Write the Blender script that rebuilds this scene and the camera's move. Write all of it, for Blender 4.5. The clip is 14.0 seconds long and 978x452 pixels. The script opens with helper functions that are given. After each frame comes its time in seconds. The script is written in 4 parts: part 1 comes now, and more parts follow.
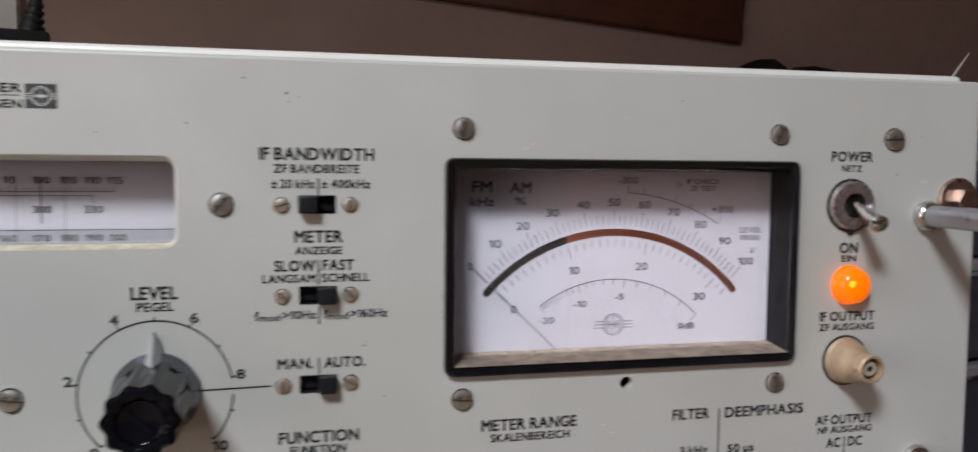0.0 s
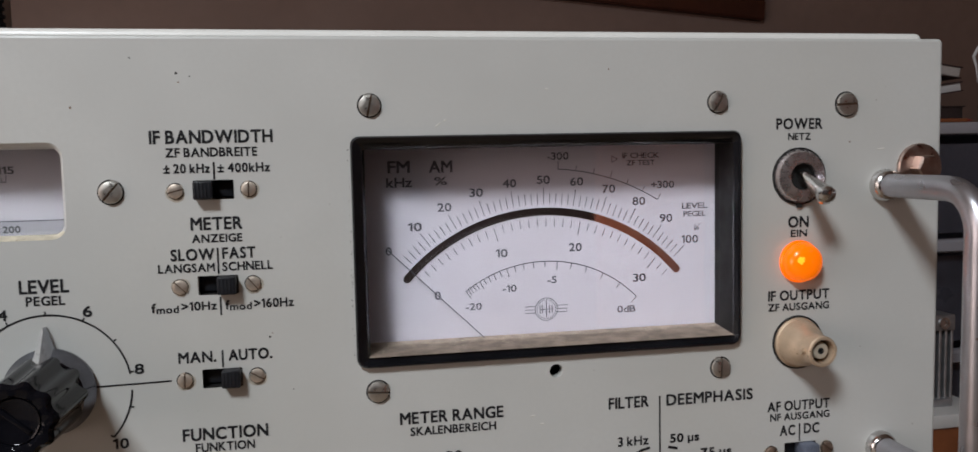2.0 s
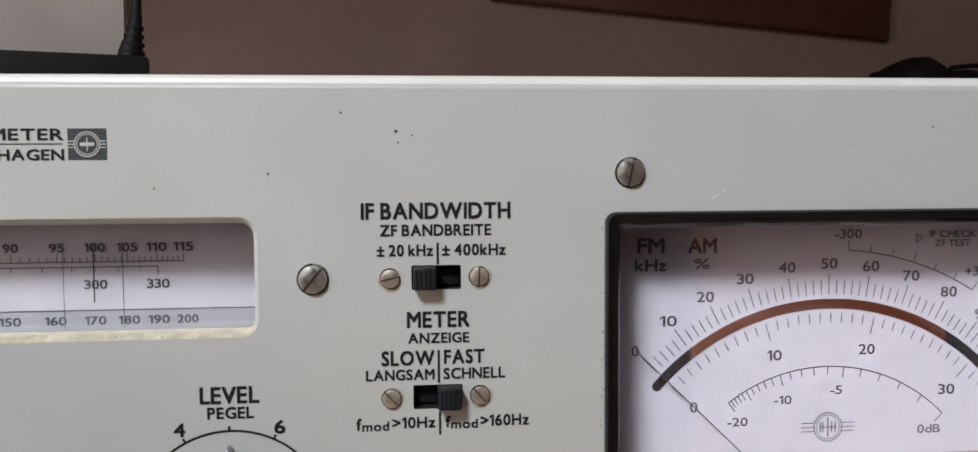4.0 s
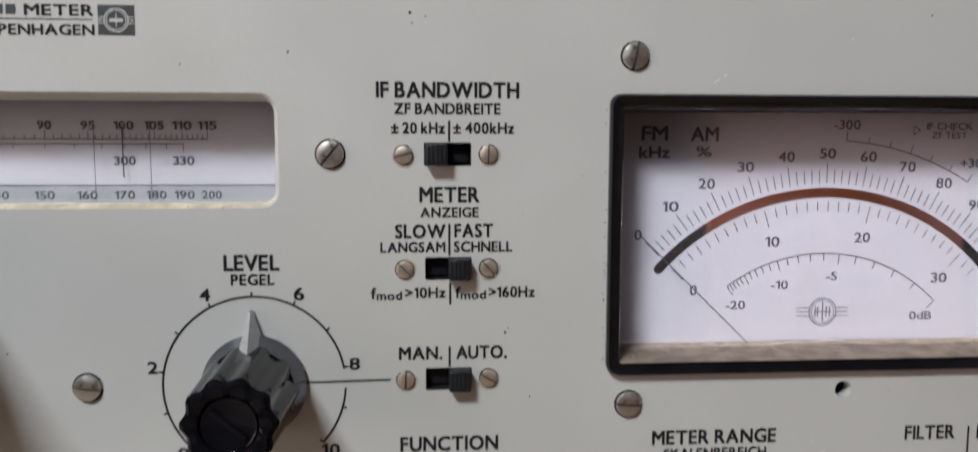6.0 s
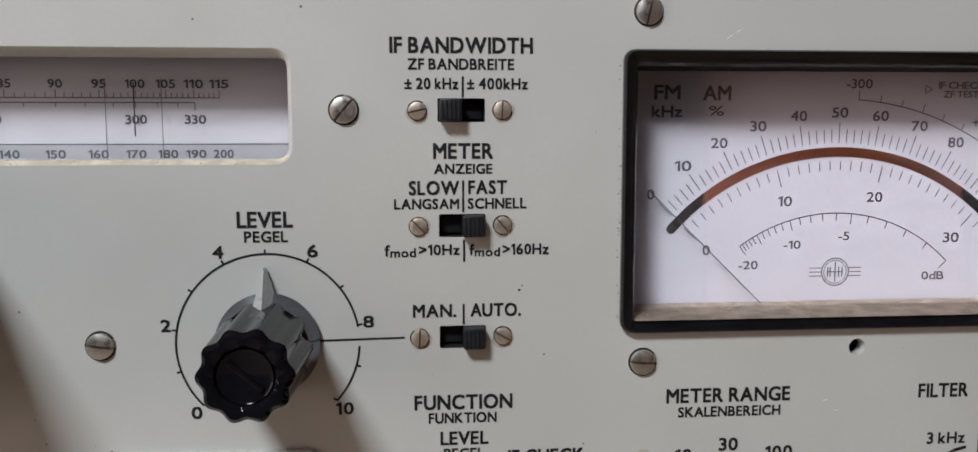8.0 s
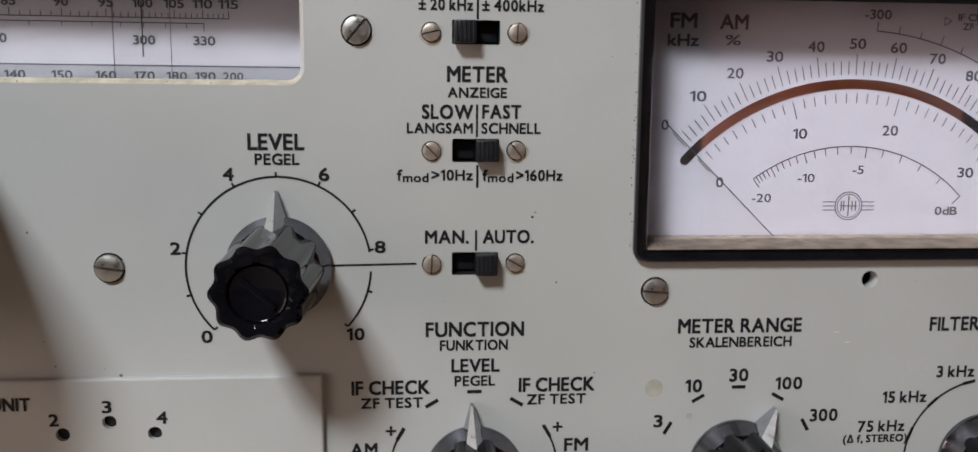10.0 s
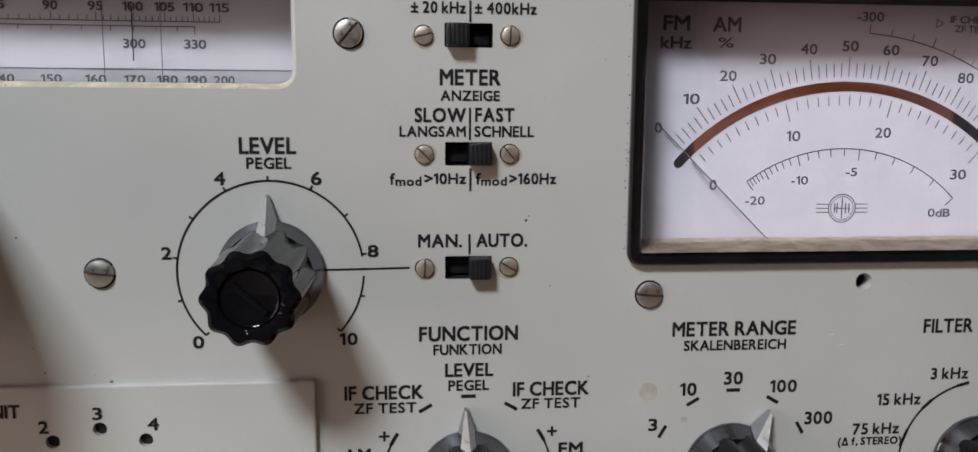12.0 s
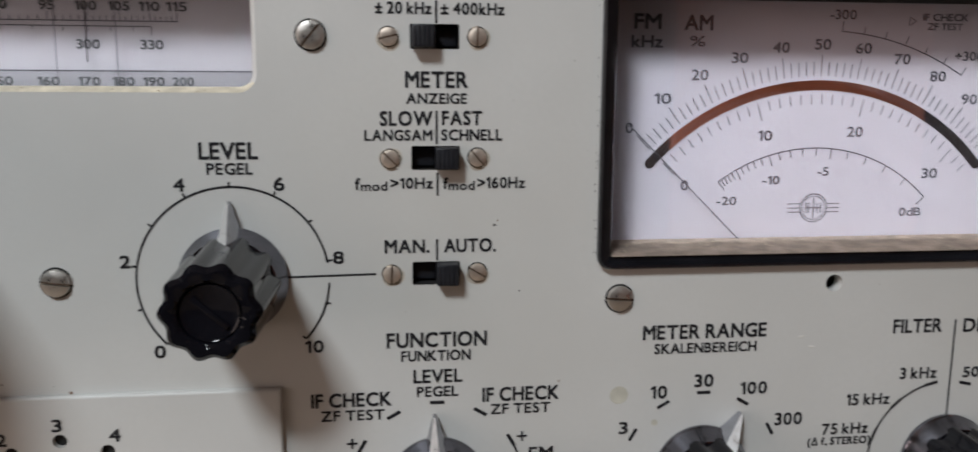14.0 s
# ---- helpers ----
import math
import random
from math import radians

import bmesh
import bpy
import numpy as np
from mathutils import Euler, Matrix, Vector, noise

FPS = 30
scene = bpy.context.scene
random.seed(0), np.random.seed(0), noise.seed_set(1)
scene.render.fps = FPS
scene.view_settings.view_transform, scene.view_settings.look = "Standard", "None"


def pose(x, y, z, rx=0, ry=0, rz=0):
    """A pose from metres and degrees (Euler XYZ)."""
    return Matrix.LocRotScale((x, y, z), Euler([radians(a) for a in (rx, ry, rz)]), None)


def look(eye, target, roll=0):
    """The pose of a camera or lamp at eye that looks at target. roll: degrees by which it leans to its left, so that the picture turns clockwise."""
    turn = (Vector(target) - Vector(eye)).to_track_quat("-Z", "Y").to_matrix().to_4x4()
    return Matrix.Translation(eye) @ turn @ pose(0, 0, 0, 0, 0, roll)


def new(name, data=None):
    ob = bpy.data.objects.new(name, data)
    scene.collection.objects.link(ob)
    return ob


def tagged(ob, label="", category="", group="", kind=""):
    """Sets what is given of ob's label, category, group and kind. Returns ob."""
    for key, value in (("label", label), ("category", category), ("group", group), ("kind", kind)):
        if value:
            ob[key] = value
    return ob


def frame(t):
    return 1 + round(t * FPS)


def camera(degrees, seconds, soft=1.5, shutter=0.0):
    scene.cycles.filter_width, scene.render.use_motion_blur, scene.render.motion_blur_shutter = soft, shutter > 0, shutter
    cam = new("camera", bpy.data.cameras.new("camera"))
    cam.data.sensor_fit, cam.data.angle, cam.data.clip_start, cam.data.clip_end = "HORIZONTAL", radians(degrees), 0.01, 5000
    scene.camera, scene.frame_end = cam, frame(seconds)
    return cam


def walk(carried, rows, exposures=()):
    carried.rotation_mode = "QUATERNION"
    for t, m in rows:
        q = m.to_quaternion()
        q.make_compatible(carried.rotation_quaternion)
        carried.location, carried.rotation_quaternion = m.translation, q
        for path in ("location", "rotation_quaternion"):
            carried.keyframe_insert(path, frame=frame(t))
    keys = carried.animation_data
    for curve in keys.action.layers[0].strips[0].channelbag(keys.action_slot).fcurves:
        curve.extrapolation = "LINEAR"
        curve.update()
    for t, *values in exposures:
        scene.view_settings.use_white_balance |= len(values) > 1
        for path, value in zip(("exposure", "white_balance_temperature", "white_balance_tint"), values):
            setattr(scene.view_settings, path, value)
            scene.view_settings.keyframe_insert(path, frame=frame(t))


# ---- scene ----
cam = camera(59.24, 14.0, soft=1.5, shutter=0.5)
PATH = [
    (0, (0.00144, -0.26342, 0.01253), (0.05884, -0.02074, -0.00519), 0.51),
    (0.5, (0.03526, -0.26322, 0.01317), (0.09326, -0.02062, -0.00365), 0.08),
    (1, (0.04671, -0.25883, 0.00974), (0.09980, -0.01513, -0.00738), -0.70),
    (1.5, (0.04707, -0.25593, 0.00772), (0.09704, -0.01190, -0.01361), -1.41),
    (2, (0.04202, -0.25654, 0.00856), (0.08832, -0.01173, -0.01211), -1.18),
    (2.5, (0.03992, -0.25330, 0.00752), (0.08348, -0.00798, -0.01295), -1.03),
    (3, (0.02405, -0.22107, 0.01640), (0.05541, 0.02631, -0.00156), -1.16),
    (3.2, (0.01203, -0.20346, 0.02249), (0.03560, 0.04507, 0.00924), -0.27),
    (5.3, (0.00105, -0.19191, 0.02479), (0.02845, 0.05573, 0.00422), -0.13),
    (5.5, (0.00185, -0.19448, 0.02506), (0.02917, 0.05316, 0.00434), 0.09),
    (6, (0.00412, -0.20555, 0.00515), (0.02385, 0.04223, -0.02165), 0.15),
    (6.5, (0.00229, -0.20811, 0.00077), (0.02222, 0.03943, -0.02800), -0.00),
    (7, (0.00186, -0.20892, -0.00110), (0.02057, 0.03895, -0.02773), -0.19),
    (7.2, (0.00020, -0.20812, -0.00280), (0.01922, 0.03965, -0.03014), -0.15),
    (9.3, (-0.00043, -0.20487, -0.00808), (0.02236, 0.04280, -0.03336), -0.08),
    (9.5, (-0.00037, -0.20544, -0.01734), (0.02016, 0.04201, -0.04643), -0.04),
    (10, (-0.00452, -0.20443, -0.01613), (0.01784, 0.04204, -0.05151), 0.55),
    (10.5, (-0.00560, -0.20584, -0.01553), (0.01794, 0.04072, -0.04951), 0.82),
    (11, (-0.00565, -0.20577, -0.01324), (0.01795, 0.04050, -0.04917), 0.75),
    (11.5, (-0.00520, -0.20388, -0.01559), (0.01991, 0.04240, -0.05052), 0.68),
    (12, (-0.00459, -0.20349, -0.01626), (0.01988, 0.04293, -0.05059), 0.41),
    (12.5, (-0.00518, -0.20173, -0.01648), (0.01930, 0.04474, -0.05042), 0.43),
    (13, (-0.00543, -0.20049, -0.01740), (0.01966, 0.04592, -0.05134), 0.47),
    (13.5, (-0.00787, -0.20134, -0.01604), (0.01619, 0.04518, -0.04997), 0.36),
    (14, (-0.00169, -0.19906, -0.00923), (0.02892, 0.04545, -0.05136), 0.36),
]
walk(cam, [(t, look(eye, target, roll)) for t, eye, target, roll in PATH],
     exposures=[(0, 0.15), (0.5, 0.08), (1.0, 0.0), (1.5, -0.08), (2.0, 0.0), (2.5, 0.12), (3.2, 0.3), (5.3, 0.2), (7.2, 0.24), (9.3, 0.11), (14, 0.11)])

U = 0.00085          # one drawing unit of the front panel, in metres

# ---- world and lights ----
world = bpy.data.worlds.new("world")
scene.world = world
world.use_nodes = True
world.node_tree.nodes["Background"].inputs[0].default_value = (0.75, 0.85, 1.0, 1)
world.node_tree.nodes["Background"].inputs[1].default_value = 0.3
LAMP_AT = (-0.62, -1.06, 1.11)
lamp = bpy.data.lights.new("ceiling_lamp_light", "AREA")
lamp.shape, lamp.size, lamp.size_y, lamp.energy, lamp.color = "RECTANGLE", 0.34, 0.34, 32, (0.88, 0.95, 1.0)
new("ceiling_lamp_light", lamp).matrix_world = pose(*LAMP_AT)
# added warm fill that lifts the shadows; no known source stands here
fill_light = bpy.data.lights.new("warm_fill_light", "AREA")
fill_light.shape, fill_light.size, fill_light.size_y, fill_light.energy, fill_light.color = "RECTANGLE", 1.2, 1.1, 13, (1.0, 0.80, 0.72)
new("warm_fill_light", fill_light).matrix_world = look((-1.93, -0.9, 0.25), (0, -0.6, 0.1))

# ---- materials ----
def mat(name, color, rough=0.5, metal=0.0, vary=0.12, scale=60.0, fine=900.0, bump=0.05, spots=None, spot_scale=300.0, spot_cut=0.06, stain=None, stain_amount=0.5, wear=0.1, coat=0.0, shine=0.5):
    m = bpy.data.materials.new(name)
    m.use_nodes = True
    nt = m.node_tree
    b = nt.nodes["Principled BSDF"]
    b.inputs["Metallic"].default_value = metal
    b.inputs["Coat Weight"].default_value = coat
    b.inputs["Specular IOR Level"].default_value = shine
    co = nt.nodes.new("ShaderNodeTexCoord").outputs["Object"]
    def noise_at(s, detail=4.0):
        n = nt.nodes.new("ShaderNodeTexNoise")
        n.inputs["Scale"].default_value, n.inputs["Detail"].default_value = s, detail
        nt.links.new(co, n.inputs["Vector"])
        return n.outputs["Fac"]
    def ramp(fac, lo, hi, a, c):
        r = nt.nodes.new("ShaderNodeMapRange")
        nt.links.new(fac, r.inputs["Value"])
        for k, v in zip(("From Min", "From Max", "To Min", "To Max"), (lo, hi, a, c)):
            r.inputs[k].default_value = v
        return r.outputs["Result"]
    def mix(fac, a, c):
        x = nt.nodes.new("ShaderNodeMix")
        x.data_type = "RGBA"
        for sock, v in ((x.inputs["Factor"], fac), (x.inputs["A"], a), (x.inputs["B"], c)):
            if isinstance(v, (tuple, float)):
                sock.default_value = (*v, 1) if isinstance(v, tuple) else v
            else:
                nt.links.new(v, sock)
        return x.outputs["Result"]
    dark = tuple(c * (1 - vary) for c in color)
    light = tuple(min(1, c * (1 + vary)) for c in color)
    col = mix(ramp(noise_at(scale), 0.35, 0.65, 0, 1), dark, light)
    col = mix(ramp(noise_at(fine, 2.0), 0.3, 0.7, 0, 0.45), col, dark)
    if stain:
        col = mix(ramp(noise_at(scale * 0.37, 6.0), 0.5, 0.72, 0, stain_amount), col, stain)
    if spots:
        v = nt.nodes.new("ShaderNodeTexVoronoi")
        v.inputs["Scale"].default_value = spot_scale
        nt.links.new(co, v.inputs["Vector"])
        gate = nt.nodes.new("ShaderNodeMath")
        gate.operation = "MULTIPLY"
        nt.links.new(ramp(v.outputs["Distance"], spot_cut * 0.6, spot_cut, 1, 0), gate.inputs[0])
        nt.links.new(ramp(noise_at(spot_scale * 0.21), 0.55, 0.62, 0, 0.85), gate.inputs[1])
        col = mix(gate.outputs[0], col, spots)
    nt.links.new(col, b.inputs["Base Color"])
    nt.links.new(ramp(noise_at(scale * 2.3, 5.0), 0.3, 0.7, max(0.0, rough - wear), min(1.0, rough + wear)), b.inputs["Roughness"])
    if bump:
        bp = nt.nodes.new("ShaderNodeBump")
        bp.inputs["Strength"].default_value, bp.inputs["Distance"].default_value = bump, 0.00006
        nt.links.new(noise_at(fine * 1.4, 3.0), bp.inputs["Height"])
        nt.links.new(bp.outputs["Normal"], b.inputs["Normal"])
    return m


def plain(name, color, rough=0.5, metal=0.0, glow=0.0, alpha_glass=False):
    m = bpy.data.materials.new(name)
    m.use_nodes = True
    b = m.node_tree.nodes["Principled BSDF"]
    b.inputs["Base Color"].default_value = (*color, 1)
    b.inputs["Roughness"].default_value, b.inputs["Metallic"].default_value = rough, metal
    if glow:
        b.inputs["Emission Color"].default_value, b.inputs["Emission Strength"].default_value = (*color, 1), glow
    if alpha_glass:
        b.inputs["Transmission Weight"].default_value, b.inputs["IOR"].default_value = 1.0, 1.45
    return m


PAINT = mat("grey_enamel", (0.56, 0.56, 0.543), 0.42, 0, 0.035, 22, 700, 0.05, (0.14, 0.12, 0.10), 150, 0.05, (0.50, 0.485, 0.44), 0.4)
# panel enamel made lighter, for the light that the case's rounded edge catches
PAINT_EDGE = mat("lightened_enamel", (0.80, 0.79, 0.76), 0.38, 0, 0.05, 40, 800, 0.06, (0.3, 0.27, 0.22), 160, 0.05)
DUST = mat("dusty_cream", (0.62, 0.56, 0.44), 0.8, 0, 0.2, 300, 2500, 0.5, (0.2, 0.13, 0.07), 900, 0.25)
INK = mat("black_ink", (0.014, 0.014, 0.017), 0.6, 0, 0.2, 300, 2000, 0.0, shine=0.25)
FADED = mat("scale_ink", (0.07, 0.068, 0.085), 0.6, 0, 0.2, 300, 2000, 0.0)
LOGO = mat("logo_ink", (0.05, 0.055, 0.06), 0.5, 0, 0.15, 400, 2000, 0.0)
CHROME = mat("worn_chrome", (0.62, 0.61, 0.60), 0.2, 1.0, 0.12, 120, 1500, 0.08, (0.2, 0.15, 0.12), 500, 0.2, wear=0.12)
HANDLE = mat("satin_chrome", (0.46, 0.455, 0.49), 0.34, 0.9, 0.12, 60, 1200, 0.05, (0.24, 0.16, 0.13), 260, 0.14, (0.36, 0.30, 0.29), 0.5, wear=0.1)
STEEL = mat("screw_steel", (0.56, 0.53, 0.49), 0.36, 0.92, 0.12, 300, 3000, 0.15, (0.15, 0.11, 0.08), 900, 0.14, wear=0.12)
TARNISH = mat("tarnished_screw", (0.62, 0.53, 0.45), 0.42, 0.8, 0.15, 300, 3000, 0.2, (0.16, 0.10, 0.07), 800, 0.22, wear=0.12)
NICKEL = mat("aged_nickel", (0.60, 0.46, 0.33), 0.5, 0.5, 0.12, 160, 2500, 0.12, (0.2, 0.13, 0.08), 700, 0.25, wear=0.15)
BRASS = mat("tarnished_brass", (0.44, 0.34, 0.30), 0.36, 1.0, 0.18, 160, 2000, 0.15, (0.16, 0.08, 0.05), 600, 0.3, wear=0.14)
RUST = mat("oxidised_screw", (0.30, 0.22, 0.17), 0.5, 0.8, 0.2, 300, 3000, 0.2)
BLACK = mat("black_plastic", (0.008, 0.008, 0.010), 0.17, 0, 0.3, 120, 1800, 0.05, (0.12, 0.115, 0.11), 900, 0.06, wear=0.06, shine=0.4)
KNOB = mat("bakelite", (0.005, 0.005, 0.007), 0.07, 0, 0.3, 120, 1800, 0.03, (0.12, 0.11, 0.10), 1400, 0.08, wear=0.04, shine=0.17)
SILVER = mat("lit_pointer_silver", (0.78, 0.78, 0.78), 0.34, 0.75, 0.06, 200, 2000, 0.1)
NUT = mat("dull_nut", (0.60, 0.54, 0.54), 0.28, 0.9, 0.15, 200, 2000, 0.1)
DARKWOOD = mat("dark_red_wood", (0.075, 0.02, 0.009), 0.6, 0, 0.2, 14, 160, 0.1)
DARKCHROME = mat("dark_chrome", (0.17, 0.17, 0.195), 0.15, 1.0, 0.2, 120, 1500, 0.04, (0.2, 0.19, 0.18), 700, 0.1, wear=0.06)
def spun(m, amount):
    """Turned metal: the gloss is drawn out round the axis of the part."""
    b = m.node_tree.nodes["Principled BSDF"]
    tangent = m.node_tree.nodes.new("ShaderNodeTangent")
    tangent.direction_type, tangent.axis = "RADIAL", "Z"
    b.inputs["Anisotropic"].default_value, b.inputs["Anisotropic Rotation"].default_value = amount, 0.25
    m.node_tree.links.new(tangent.outputs["Tangent"], b.inputs["Tangent"])


spun(DARKCHROME, 0.6)
POINTER = mat("shaded_pointer_chrome", (0.40, 0.40, 0.43), 0.16, 1.0, 0.15, 200, 1500, 0.04)
SLIDER = mat("slider_plastic", (0.014, 0.015, 0.019), 0.42, 0, 0.2, 300, 2500, 0.2, shine=0.35)
SLIDER_GREY = mat("grey_slider_plastic", (0.13, 0.15, 0.20), 0.45, 0, 0.2, 300, 2500, 0.2)
# near-black: paints shade into holes and gaps; also serves grime and gaskets
SHADOW = mat("shade_and_grime_black", (0.012, 0.011, 0.011), 0.7, 0, 0.2, 100, 900, 0.1)
SCALE = mat("meter_card", (0.50, 0.47, 0.525), 0.55, 0, 0.012, 30, 900, 0.0)
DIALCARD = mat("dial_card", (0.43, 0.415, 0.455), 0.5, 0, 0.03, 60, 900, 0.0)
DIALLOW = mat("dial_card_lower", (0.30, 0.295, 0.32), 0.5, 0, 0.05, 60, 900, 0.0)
LEDGE = mat("dusty_ledge", (0.27, 0.205, 0.165), 0.8, 0, 0.3, 220, 2200, 0.5, (0.35, 0.29, 0.22), 600, 0.35, (0.12, 0.095, 0.075), 0.8)
MIRROR = plain("mirror", (0.86, 0.85, 0.85), 0.03, 1.0)
GLASS = plain("clear_glass", (1, 1, 1), 0.02, 0, 0, True)
LENS = plain("amber_lens", (1.0, 0.17, 0.0), 0.18, 0, 0.6)
LENS_HOT = plain("lens_hot_spot", (1.0, 0.38, 0.02), 0.3, 0, 1.1)
STAIN = mat("yellow_stain", (0.50, 0.485, 0.415), 0.6, 0, 0.15, 200, 1500, 0.05)
HALO = mat("rust_halo", (0.47, 0.42, 0.35), 0.6, 0, 0.2, 400, 1800, 0.05)
PTFE = mat("tan_insulator", (0.44, 0.38, 0.30), 0.5)
WALL = mat("brown_wallpaper", (0.27, 0.185, 0.155), 0.8, 0, 0.14, 2.2, 40, 0.2, None, 300, 0.06, (0.20, 0.13, 0.11), 0.6)
DARKWALL = mat("dark_back_wall", (0.045, 0.03, 0.028), 0.8, 0, 0.2, 3, 60, 0.2)
PLASTER = mat("cream_plaster", (0.60, 0.52, 0.46), 0.85, 0, 0.05, 4, 80, 0.2)
FLOOR = mat("brown_floor", (0.16, 0.11, 0.075), 0.5, 0, 0.2, 5, 90, 0.1)
WOOD = mat("orange_wood", (0.34, 0.115, 0.045), 0.45, 0, 0.25, 14, 160, 0.1)
DOORWOOD = mat("red_brown_door", (0.58, 0.20, 0.12), 0.45, 0, 0.2, 6, 120, 0.1)
BENCHWOOD = mat("bench_wood", (0.28, 0.19, 0.12), 0.5, 0, 0.2, 12, 200, 0.1)
GREYLIP = mat("pale_grey_plastic", (0.42, 0.42, 0.47), 0.5, 0, 0.08, 12, 300, 0.05)
SMOKE = mat("smoke_blue_plastic", (0.17, 0.172, 0.22), 0.35, 0, 0.15, 10, 300, 0.05)
GREEN = mat("green_bottle", (0.012, 0.085, 0.052), 0.3, 0, 0.15, 40, 500, 0.03)
RED = mat("red_cap", (0.32, 0.022, 0.018), 0.35, 0, 0.15, 60, 500, 0.03)
BRIGHT = mat("white_laminate", (0.86, 0.86, 0.85), 0.4, 0, 0.04, 20, 300, 0.03)
WHITE = mat("white_plastic", (0.72, 0.73, 0.75), 0.5, 0, 0.06, 30, 500, 0.03)
CARTON = mat("pale_cardboard", (0.36, 0.32, 0.29), 0.8, 0, 0.08, 20, 400, 0.2)
PAPER = mat("book_pages", (0.55, 0.52, 0.50), 0.8, 0, 0.12, 40, 700, 0.3)
COVER = mat("dark_cover", (0.06, 0.04, 0.038), 0.6, 0, 0.2, 40, 700, 0.1)
BLUE = mat("blue_plastic", (0.02, 0.035, 0.16), 0.4, 0, 0.15, 40, 500, 0.03)
ALU = mat("aluminium_fins", (0.48, 0.48, 0.50), 0.45, 0.8, 0.15, 60, 900, 0.1)
MATTE = mat("matte_black", (0.008, 0.007, 0.008), 0.6, 0, 0.2, 60, 900, 0.1, shine=0.2)

# ---- mesh helpers; lengths in drawing units ----
def part(name, bm, material, parent=None, label="", at=(0, 0, 0), turn=0.0, sharp=35, materials=()):
    me = bpy.data.meshes.new(name)
    bmesh.ops.recalc_face_normals(bm, faces=bm.faces)
    bm.to_mesh(me)
    bm.free()
    me.transform(Matrix.Scale(U, 4))
    me.shade_smooth()
    me.set_sharp_from_angle(angle=radians(sharp))
    for x in (material, *materials):
        me.materials.append(x)
    ob = new(name, me)
    ob.parent = parent
    ob.location = Vector(at) * U
    ob.rotation_euler = (0, 0, radians(turn))
    if label:
        ob["label"] = label
    return ob


def root(name, label, category, at=(0, 0, 0), standing=True, turn=0.0):
    """An Empty whose axes are x right, y up, z towards the room, or the world's own."""
    ob = new(name)
    ob.matrix_world = pose(at[0] * U, at[1] * U, at[2] * U, 90 if standing else 0, 0, turn)
    ob.empty_display_size = 0.01
    return tagged(ob, label, category)


def box(x0, x1, y0, y1, z0, z1, bevel=0.0, segments=2, bm=None):
    b = bmesh.new()
    bmesh.ops.create_cube(b, size=1)
    for v in b.verts:
        v.co = Vector(((x0 + x1) / 2 + v.co.x * (x1 - x0), (y0 + y1) / 2 + v.co.y * (y1 - y0), (z0 + z1) / 2 + v.co.z * (z1 - z0)))
    if bevel:
        bmesh.ops.bevel(b, geom=b.edges[:], offset=bevel, segments=segments, profile=0.5, affect="EDGES")
    return merge(bm, b)


def merge(bm, b):
    if bm is None:
        return b
    me = bpy.data.meshes.new("tmp")
    b.to_mesh(me)
    b.free()
    bm.from_mesh(me)
    bpy.data.meshes.remove(me)
    return bm


def lathe(profile, n=40, x=0.0, y=0.0, bm=None, wave=None):
    """Turns (radius, height) pairs about the z axis; wave(angle, radius) may flute the radius."""
    b = bmesh.new()
    rings = []
    for r, z in profile:
        if r < 1e-6:
            rings.append([b.verts.new((x, y, z))])
        else:
            ring = []
            for k in range(n):
                a = 2 * math.pi * k / n
                q = wave(a, r) if wave else r
                ring.append(b.verts.new((x + q * math.cos(a), y + q * math.sin(a), z)))
            rings.append(ring)
    for p, q in zip(rings, rings[1:]):
        for k in range(n):
            j = (k + 1) % n
            if len(p) == 1 and len(q) == 1:
                continue
            if len(p) == 1:
                b.faces.new((p[0], q[k], q[j]))
            elif len(q) == 1:
                b.faces.new((p[k], p[j], q[0]))
            else:
                b.faces.new((p[k], p[j], q[j], q[k]))
    return merge(bm, b)


def rounded(x0, x1, y0, y1, r, n=6):
    """Corner points of a rectangle with rounded corners; r is one radius or four (from lower left, anticlockwise)."""
    rs = r if isinstance(r, tuple) else (r,) * 4
    pts = []
    for cx, cy, sx, sy, a0, q in ((x0, y0, 1, 1, 180, rs[0]), (x1, y0, -1, 1, 270, rs[1]), (x1, y1, -1, -1, 0, rs[2]), (x0, y1, 1, -1, 90, rs[3])):
        for k in range(n + 1):
            a = radians(a0 + 90 * k / n)
            pts.append((cx + sx * q + q * math.cos(a), cy + sy * q + q * math.sin(a)))
    return pts


def circle(x, y, r, n=24):
    return [(x + r * math.cos(2 * math.pi * k / n), y + r * math.sin(2 * math.pi * k / n)) for k in range(n)]


